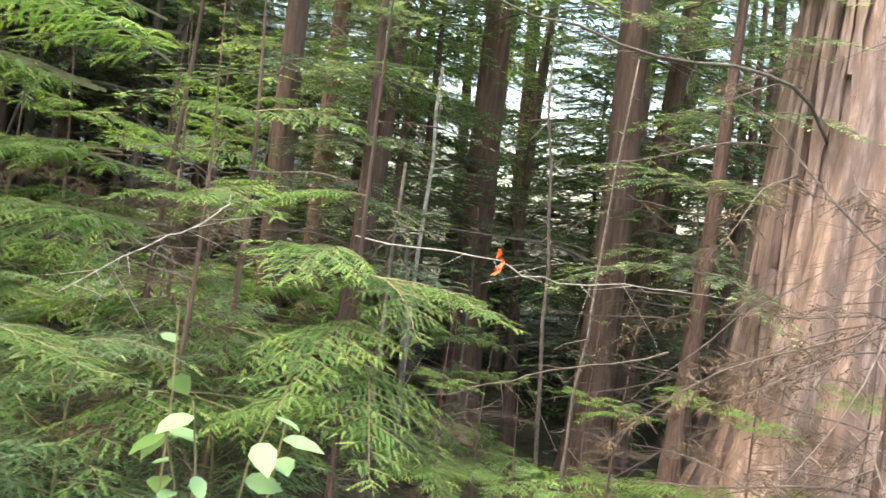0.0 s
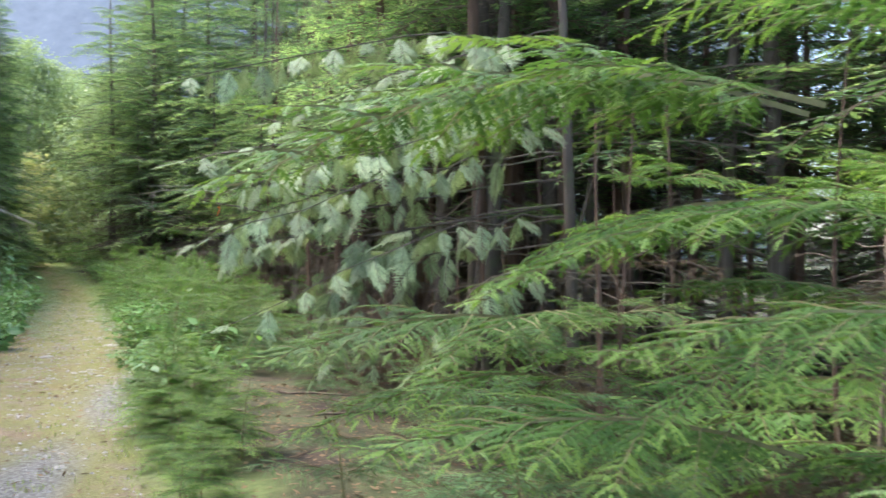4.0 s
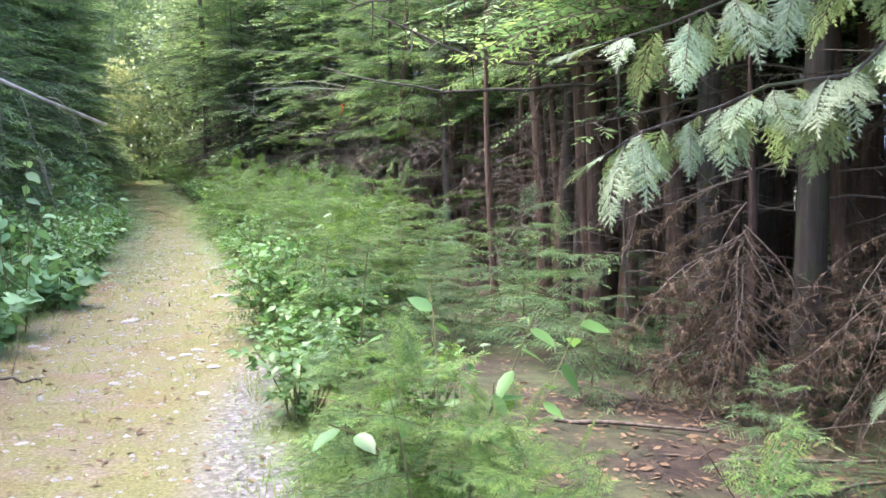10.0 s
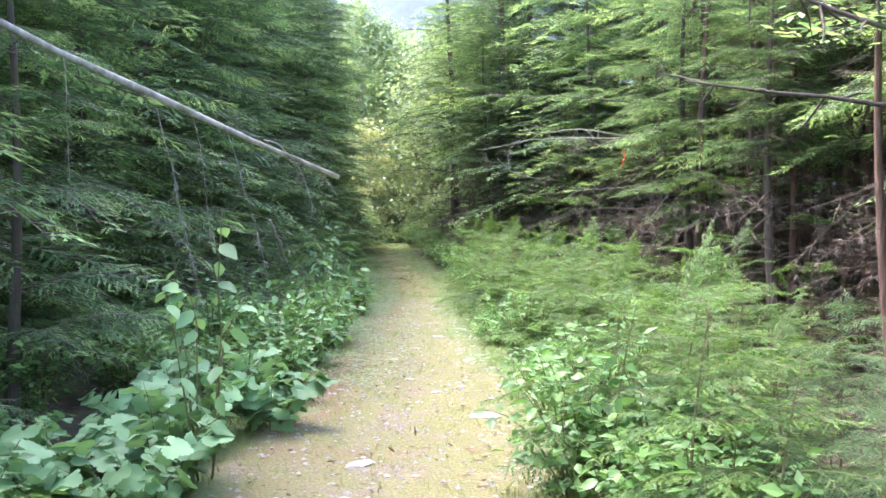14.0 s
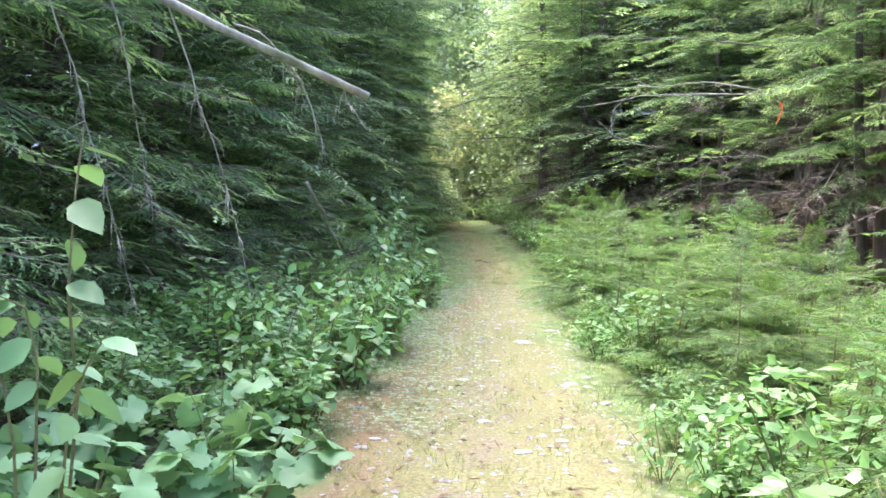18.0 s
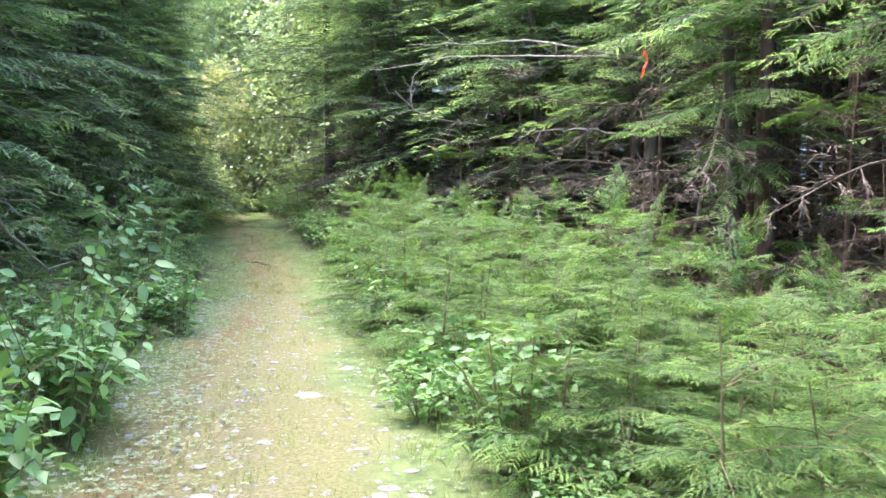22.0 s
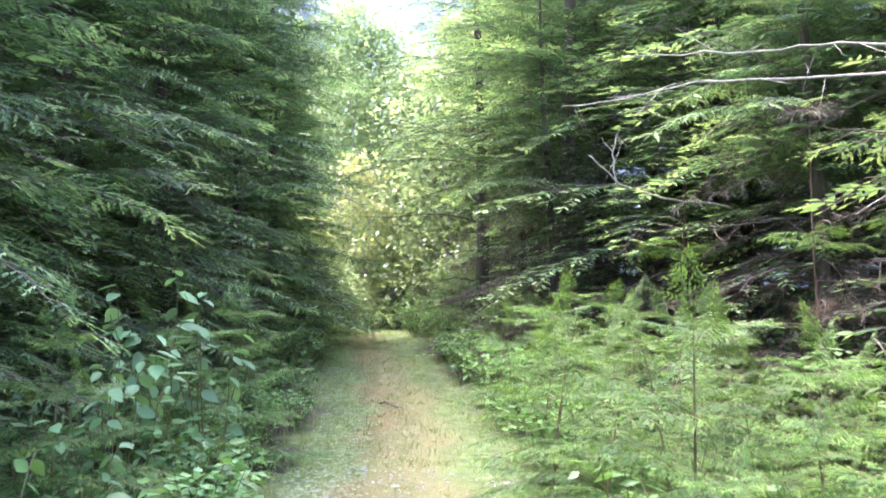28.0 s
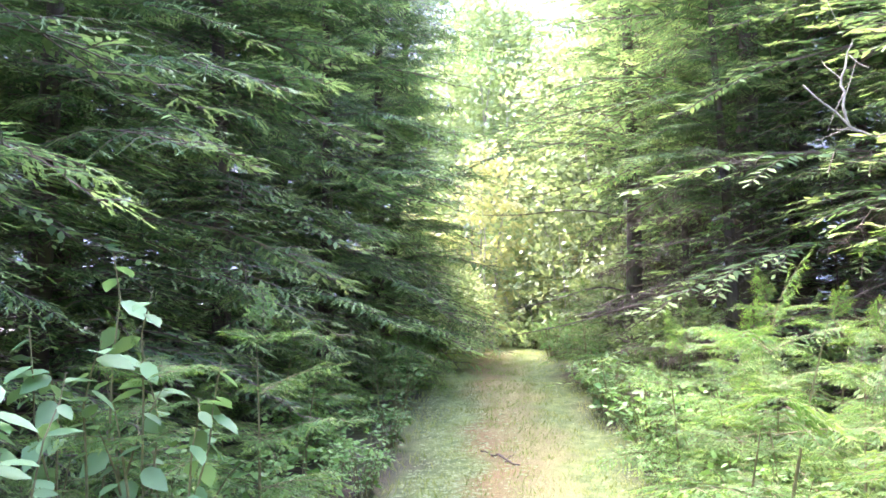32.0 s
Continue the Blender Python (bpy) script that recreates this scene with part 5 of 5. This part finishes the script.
# ---------- single things ----------
def leaning_snag():
    ob = thing("leaning_snag", "bleached thin dead trunk leaning out over the trail", "dead tree")
    tip, mid = np.array([-2.98, 13.7, 2.06]), np.array([-4.81, 12.3, 3.01])
    end = tip + (mid - tip) * 3.4
    g = Geo()
    p = curve_pts(end, tip, 0.12, 0.03, 12)
    tube(g, p, np.linspace(0.05, 0.02, 12) * (1 + 0.16 * np.sin(np.arange(12) * 2.3)), 8)
    part("trunk", g.mesh("trunk", [BARK_PALE], True), ob)
    r = np.random.default_rng(9)
    for k, (q, e, n) in enumerate([((-3.75, 13.1, 2.47), (-3.56, 13.64, 1.0), 26), ((-4.2, 12.77, 2.7), (-4.14, 13.49, 1.0), 30), ((-3.95, 12.95, 2.55), (-4.0, 13.4, 1.5), 14), ((-3.3, 13.45, 2.2), (-3.2, 13.7, 1.75), 6), ((-3.1, 13.6, 2.1), (-3.0, 13.75, 1.9), 3), ((-3.5, 13.3, 2.35), (-3.3, 13.7, 2.0), 5), ((-4.7, 12.4, 2.95), (-4.9, 12.9, 1.6), 14), ((-5.2, 12.0, 3.2), (-5.3, 12.6, 1.9), 12)]):
        g = Geo()
        c = curve_pts(q, e, 0.06, 0.018, 9, r)
        tube(g, c, np.linspace(0.0055, 0.002, 9), 4, 0, False)
        for _ in range(n):
            v = r.uniform(0.2, 1)
            s = np.array([np.interp(v, np.linspace(0, 1, 9), c[:, i]) for i in range(3)])
            d = np.array([*r.normal(0, 0.04, 2), -r.uniform(0.04, 0.2)])
            tube(g, np.array([s, s + d * [0.8, 0.8, 0.4], s + d]), np.array([0.0022, 0.0018, 0.0009]), 3, 0, False)
        part("dead_branch", g.mesh("dead_branch", [TWIG_PALE]), ob)


leaning_snag()


def ribbon(name, x, y, z, ln):
    ob = thing(name, "strip of bright orange flagging tape tied to a branch", "ribbon")
    g = Geo()
    for s, a in ((1, 0.1), (0.8, 0.7)):
        t = np.linspace(0, 1, 6)
        c = np.stack([0.03 * np.sin(t * 4 + a) + a * 0.03 * t, 0.02 * np.cos(t * 5), -ln * s * t], 1)
        w = np.stack([0.011 * np.cos(t * 2 + a), 0.011 * np.sin(t * 2 + a), 0 * t], 1)
        v = np.concatenate([c + w, c - w, c + w + [0.002, 0.002, 0], c - w + [0.002, 0.002, 0]])
        g.add(v, [(i, i + 1, i + 7, i + 6) for i in range(5)] + [(i + 12, i + 18, i + 19, i + 13) for i in range(5)])
    tube(g, [[0, 0, 0.02], [0.01, 0, 0], [0.0, 0.01, -0.03]], [0.008, 0.012, 0.008], 6)
    part("tail", g.mesh("tail", [RIBBON]), ob)
    ob.matrix_basis = at(x, y, z)


ribbon("flagging_tape", -0.215, 20.55, 2.78, 0.22)
ribbon("flagging_tape", 3.87, -1.8, 1.62, 0.12)


def stone(me, x, y, s, rz, flat=0.2):
    ob = tagged(new("stone", me), "pale flat stone half sunk in the trail", "stone", "stones on the trail")
    ob.matrix_basis = pose(x, y, gz(x, y) + 0.002, 0, 0, rz) @ Matrix.Diagonal((s, s * 0.7, s * flat, 1))


def rock_mesh(seed):
    bm = bmesh.new()
    bmesh.ops.create_icosphere(bm, subdivisions=2, radius=1)
    for v in bm.verts:
        v.co *= 1 + 0.35 * noise.noise(v.co * 1.3 + Vector((seed * 7.0, 0, 0)))
        v.co.z = max(v.co.z, -0.5)
    me = bpy.data.meshes.new("stone")
    bm.to_mesh(me)
    bm.free()
    me.materials.append(STONE)
    return me


ROCKS = [rock_mesh(i) for i in range(4)]
stone(ROCKS[0], -3.0, 19.4, 0.12, 20)
stone(ROCKS[1], -2.45, 12.25, 0.12, 60)
stone(ROCKS[2], -1.75, 13.9, 0.14, 10)
for i, (x, y) in enumerate(scatter(1, 26, -1.0, 1.0, 210, 51, 0.12)):
    stone(ROCKS[i % 4], x, y, 0.015 + 0.055 * r0.uniform() ** 2, r0.uniform(0, 360))

# loose gravel, grass, litter
g = Geo()
for x, y in scatter(-5, 26, -1.1, 1.1, 3000, 52, 0.0):
    s = r0.uniform(0.006, 0.024)
    z = gz(x, y)
    a = r0.uniform(0, 6.28)
    v = [(x + s * 1.3 * math.cos(a + k * 1.5708), y + s * math.sin(a + k * 1.5708), z) for k in range(4)] + [(x, y, z + s * 0.8)]
    g.add(v, [(0, 1, 4), (1, 2, 4), (2, 3, 4), (3, 0, 4)])
tagged(new("gravel", g.mesh("gravel", [STONE])), "loose pale gravel on the trail", "gravel", kind="stuff")


def grass_patch(label, spots, n, h0, mat):
    g = Geo()
    B = np.concatenate([np.stack([x + r0.normal(0, 0.07, n), y + r0.normal(0, 0.07, n)], 1) for x, y in spots])
    z = height(B[:, 0], B[:, 1])
    B = np.column_stack([B, z])
    k = len(B)
    W = np.column_stack([r0.normal(0, 0.4, (k, 2)), np.ones(k)])
    blades(g, B, W, r0.normal(0, 1, (k, 3)), h0 * r0.uniform(0.5, 1.5, k), 0.006, 0, ((0, 0), (0.4, 1.0), (1, 0)))
    tagged(new("grass", g.mesh("grass", [mat])), label, "grass", kind="stuff")


grass_patch("short green grass along the trail edges", scatter(2, 40, -1.5, -0.8, 500, 61, 0.0) + scatter(2, 40, 0.9, 1.4, 300, 62, 0.0), 12, 0.09, GRASS)
grass_patch("sparse low grass and weeds on the trail", scatter(14, 40, -0.9, 0.9, 300, 63, 0.0) + scatter(26, 44, -0.8, 0.8, 700, 65, 0.0) + scatter(2, 20, -1.0, 1.1, 220, 64, 0.0), 12, 0.05, GRASS)
g = Geo()
B = np.array(scatter(-8, 26, 1.5, 9, 5000, 71, 0.0) + scatter(1, 9, 1.3, 4.5, 3500, 74, 0.0) + scatter(0, 26, -5, -1.2, 1500, 72, 0.0) + scatter(0, 17, -1.1, 1.1, 1700, 73, 0.0))
k = len(B)
B = np.column_stack([B, height(B[:, 0], B[:, 1]) + 0.008])
kites(g, B, np.column_stack([r0.normal(0, 1, (k, 2)), r0.normal(0, 0.15, k)]), np.array([0, 0, 1.0]) + r0.normal(0, 0.25, (k, 3)), r0.uniform(0.03, 0.09, k), r0.uniform(0.008, 0.04, k))
tagged(new("leaf_litter", g.mesh("leaf_litter", [LITTER])), "fallen brown leaves and needles on the forest floor", "leaf litter", kind="stuff")

g = Geo()
B = np.array(scatter(15, 34, -1.1, -0.35, 3600, 75, 0.0) + scatter(15, 34, -0.7, 0.1, 1500, 77, 0.0) + scatter(6, 34, 0.7, 1.3, 900, 76, 0.0))
k = len(B)
B = np.column_stack([B, height(B[:, 0], B[:, 1]) + r0.uniform(0.01, 0.06, k)])
a = r0.uniform(0, 6.28, k)
for s in (0, 2.1, 4.2):
    kites(g, B, np.column_stack([np.cos(a + s), np.sin(a + s), 0.2 + 0 * a]), np.array([0, 0, 1.0]) + r0.normal(0, 0.2, (k, 3)), 0.026, 0.022)
tagged(new("clover", g.mesh("clover", [CLOVER])), "low grey-green clover along the trail edge", "clover", kind="stuff")

# far hillside, the distance haze put into its pale blue-grey colour
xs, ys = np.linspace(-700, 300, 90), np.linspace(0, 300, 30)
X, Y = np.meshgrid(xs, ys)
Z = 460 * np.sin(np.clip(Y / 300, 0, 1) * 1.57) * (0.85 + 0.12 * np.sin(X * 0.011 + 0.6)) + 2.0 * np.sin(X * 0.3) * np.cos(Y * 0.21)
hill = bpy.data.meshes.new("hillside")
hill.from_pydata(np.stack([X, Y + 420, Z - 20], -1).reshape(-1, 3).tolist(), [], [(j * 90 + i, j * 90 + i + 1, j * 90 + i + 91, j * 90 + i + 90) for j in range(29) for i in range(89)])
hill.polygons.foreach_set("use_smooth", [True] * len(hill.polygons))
hill.materials.append(plain("haze_coloured_hill", (0.12, 0.14, 0.17), (0.17, 0.195, 0.225), 0.12, 1.0, 0.0))
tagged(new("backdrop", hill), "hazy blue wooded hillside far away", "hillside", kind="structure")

# thin dead poles in the stand
pole_r = np.random.default_rng(91)
for i, (x, y) in enumerate([(4.6, -0.4), (5.2, 0.3), (3.9, -0.9), (5.6, -0.9), (4.9, -1.6), (6.2, 0.6), (3.6, 1.5), (4.4, 1.8), (6.6, 2.6), (7.6, -1.0), (2.9, 6.9), (3.4, 6.0), (2.6, 5.6), (3.8, 7.0), (2.2, 10.4), (3.0, 13.0), (2.4, 15.0), (1.4, 22.4), (1.9, 23.6), (0.9, 23.4), (1.2, 25.4), (0.2, 25.0), (2.6, 21.0)]):
    h, s = pole_r.uniform(1.4, 3.6), pole_r.uniform(0.012, 0.026)
    ob = thing("dead_pole", "thin dead sapling pole with pale peeling bark", "dead tree", "dead poles in the stand")
    dx, dy = pole_r.normal(0, 0.1, 2) * h
    part("trunk", limb_mesh([(0, 0, -0.05), (dx * 0.4, dy * 0.4, h * 0.5), (dx, dy, h)], s, s * 0.5, TWIG_PALE if i % 9 == 1 else TWIG, 400 + i, 9, 10, 0.1), ob)
    ob.matrix_basis = at(x, y, gz(x, y))


# ---------- limbs, sticks and flowers ----------
long_limbs = [[(3.6, 11.75, 3.05), (1.91, 11.63, 3.2), (0.45, 11.77, 3.24), (-0.14, 11.82, 3.13)], [(3.6, 11.75, 3.0), (2.74, 11.54, 2.96), (2.14, 11.6, 3.13), (1.7, 11.64, 3.5)],
              [(3.6, 11.75, 2.9), (2.38, 11.56, 2.56), (1.24, 11.67, 2.56), (0.46, 11.75, 2.87), (-0.05, 11.81, 3.09)], [(3.6, 11.75, 2.5), (1.93, 11.59, 2.35), (0.79, 11.7, 2.28), (-0.35, 11.82, 2.49)],
              [(3.6, 11.75, 3.3), (2.37, 11.58, 3.2), (1.3, 11.67, 3.35)], [(3.6, 11.75, 2.7), (1.92, 11.61, 2.67), (0.7, 11.72, 2.8)], [(3.6, 11.75, 3.6), (1.6, 11.2, 3.5), (0.4, 11.0, 3.7)]]
host = thing("dead_limbed_hemlock", "hemlock trunk with long bare dark branches arching over the saplings", "tree")
part("trunk", trunk_mesh("trunk", 13, 0.24, BARK_SHADED, 33, 14, 0.03), host)
hx, hy = 3.75, 11.75
host.matrix_basis = at(hx, hy, gz(hx, hy))
for i, pts in enumerate(long_limbs):
    part("dead_limb", limb_mesh([(x - hx, y - hy, z - gz(hx, hy)) for x, y, z in pts], 0.032, 0.007, BARK_SHADED, 310 + i, 14), host)

snags = [("forked_branch", "bleached forked dead branch sticking out of the foliage", [[(-1.2, 27.8, 2.7), (-2.0, 27.6, 2.8), (-2.45, 27.5, 2.95), (-2.75, 27.4, 3.25)], [(-2.45, 27.5, 2.95), (-2.5, 27.5, 3.3), (-2.42, 27.5, 3.55)]], 0.012),
         ("dead_branch_low", "pale dead branch across the dark undergrowth", [[(3.02, 8.4, 0.72), (2.46, 8.47, 0.79), (1.94, 8.53, 0.84), (1.52, 8.58, 0.88)], [(1.52, 8.58, 0.88), (1.6, 8.5, 1.3), (1.9, 8.4, 1.6)]], 0.009),
         ("leaning_pole", "short bleached dead pole leaning in the undergrowth", [[(-5.3, 18.6, 1.75), (-5.88, 21.5, 0.75)]], 0.022)]
for i, (name, label, lines, r1) in enumerate(snags):
    ob = thing(name, label, "dead branch")
    for j, pts in enumerate(lines):
        part("branch", limb_mesh(pts, r1, r1 * 0.45, TWIG if i == 1 else TWIG_PALE, 320 + 3 * i + j, 5, 10, 0.05), ob)

for i, (x, y, rz, ln) in enumerate([(-5.5, 29.6, -50, 0.9), (-2.75, 9.6, 10, 0.45), (-2.6, 8.2, 20, 0.4), (-0.45, 9.3, 5, 0.35), (1.6, 6.6, 15, 1.4), (2.0, 7.2, -12, 1.8), (2.6, 6.2, 30, 1.2), (1.3, 7.8, -25, 0.9), (3.4, -1.6, 40, 1.6), (4.2, -2.4, 80, 1.2), (2.9, 1.9, 10, 1.4)]):
    ob = tagged(new("stick", limb_mesh([(-ln / 2, 0, 0.03), (0, 0.03, 0.035), (ln / 2, 0, 0.025)], 0.016, 0.008, TWIG, 340 + i, 3, 8, 0.0)), "dry fallen stick lying on the ground", "stick", "fallen sticks")
    ob.matrix_basis = at(x, y, gz(x, y), rz)


def flower_stalk(seed):
    r = np.random.default_rng(seed)
    ob = thing("flower_stalk", "thin upright weed stalk with small white flower heads", "flower", "white flowers at the trail edge")
    h = 0.5
    g = Geo()
    tube(g, [[0, 0, -0.02], [0.01, 0, h * 0.5], [0.03, 0.01, h]], [0.004, 0.0035, 0.002], 4)
    part("stalk", g.mesh("stalk", [STEM]), ob)
    g = Geo()
    n = 16
    z = np.linspace(0.05, h * 0.9, n)
    a = np.arange(n) * 2.4
    blades(g, np.column_stack([0 * z, 0 * z, z]), np.column_stack([np.cos(a), np.sin(a), 0.5 + 0 * a]), np.tile([0, 0, 1.0], (n, 1)), 0.09, 0.02, 0, OVAL)
    part("foliage", g.mesh("foliage", [BROAD_LIT]), ob)
    g = Geo()
    n = 24
    kites(g, np.array([0.03, 0.01, h]) + r.normal(0, 0.018, (n, 3)), r.normal(0, 1, (n, 3)) + [0, 0, 0.8], r.normal(0, 1, (n, 3)), 0.025, 0.02)
    part("flower_head", g.mesh("flower_head", [FLOWER]), ob)
    return ob


stalk = flower_stalk(5)
for i, (x, y) in enumerate([(-2.7, 22.5), (-2.6, 22.1), (-2.45, 21.2), (-2.35, 21.6), (-2.55, 23.0), (-2.5, 20.9)]):
    m = at(x, y, gz(x, y), 70 * i, 0.9 + 0.1 * (i % 3))
    if i == 0:
        stalk.matrix_basis = m
    else:
        copy_thing(stalk, m)

# hemlock whose boughs hang forward beside the snag
near = conifer(5.6, 0.05, 0.3, 1.35, 44, LIVE, 188, "young dark hemlock with layered boughs beside the leaning snag", 0, 0.3, DRY, "", "hemlock_tree", joined=False, bark_mat=BARK_SHADED)
near.matrix_basis = at(-5.35, 12.7, gz(-5.35, 12.7), 40)

# leaning limbs over the far verge
arch = thing("limbed_hemlock", "hemlock trunk with long crooked bare limbs reaching over the verge", "tree")
part("trunk", trunk_mesh("trunk", 9, 0.1, BARK_SHADED, 43), arch)
ARX, ARY = 0.7, 24.3
ARZ = gz(ARX, ARY)
arch.matrix_basis = at(ARX, ARY, ARZ)
for i, (pts, mat) in enumerate([([(0.7, 24.3, 4.0), (-0.92, 23.94, 4.15), (-2.03, 23.79, 4.18), (-2.5, 23.72, 4.2), (-3.1, 23.58, 4.38)], BARK_SHADED),
                                ([(0.7, 24.3, 3.3), (-0.79, 24.7, 3.61), (-1.21, 24.66, 3.57), (-1.84, 24.58, 3.55), (-2.43, 24.52, 3.51)], TWIG_PALE),
                                ([(0.7, 24.3, 3.3), (-0.77, 25.28, 3.49), (-1.46, 25.2, 3.48), (-2.07, 25.14, 3.43), (-2.53, 25.13, 3.3), (-2.99, 25.08, 3.27)], TWIG_PALE),
                                ([(0.7, 24.3, 2.7), (-0.4, 24.0, 2.72), (-1.2, 23.9, 2.8)], TWIG), ([(0.7, 24.3, 2.3), (-0.3, 23.7, 2.35), (-1.0, 23.4, 2.3)], TWIG_PALE),
                                ([(0.7, 24.3, 1.9), (-0.2, 24.2, 2.0), (-0.9, 24.0, 1.9)], TWIG)]):
    limb = part("limb", limb_mesh([(x - ARX, y - ARY, z - ARZ) for x, y, z in pts], 0.014, 0.004, mat, 360 + i, 9), arch)
    if i == 0:
        for j in range(12):
            x, y, z = (0.4 - 0.28 * j) - ARX, 24.1 - 0.04 * j - ARY, 4.16 - ARZ
            part("spray", LIVE_MID[j % 3].me, limb).matrix_basis = span_pose((x, y, z), (x - 0.35, y + (0.5 if j % 2 else -0.5), z + 0.05 * (j % 3) - 0.1))

# bough below the orange tape
tape = thing("hemlock_tree", "young hemlock with light green drooping boughs and orange tape", "tree")
part("trunk", trunk_mesh("trunk", 8, 0.09, BARK, 41), tape)
tx, ty = 1.1, 20.9
tape.matrix_basis = at(tx, ty, gz(tx, ty))
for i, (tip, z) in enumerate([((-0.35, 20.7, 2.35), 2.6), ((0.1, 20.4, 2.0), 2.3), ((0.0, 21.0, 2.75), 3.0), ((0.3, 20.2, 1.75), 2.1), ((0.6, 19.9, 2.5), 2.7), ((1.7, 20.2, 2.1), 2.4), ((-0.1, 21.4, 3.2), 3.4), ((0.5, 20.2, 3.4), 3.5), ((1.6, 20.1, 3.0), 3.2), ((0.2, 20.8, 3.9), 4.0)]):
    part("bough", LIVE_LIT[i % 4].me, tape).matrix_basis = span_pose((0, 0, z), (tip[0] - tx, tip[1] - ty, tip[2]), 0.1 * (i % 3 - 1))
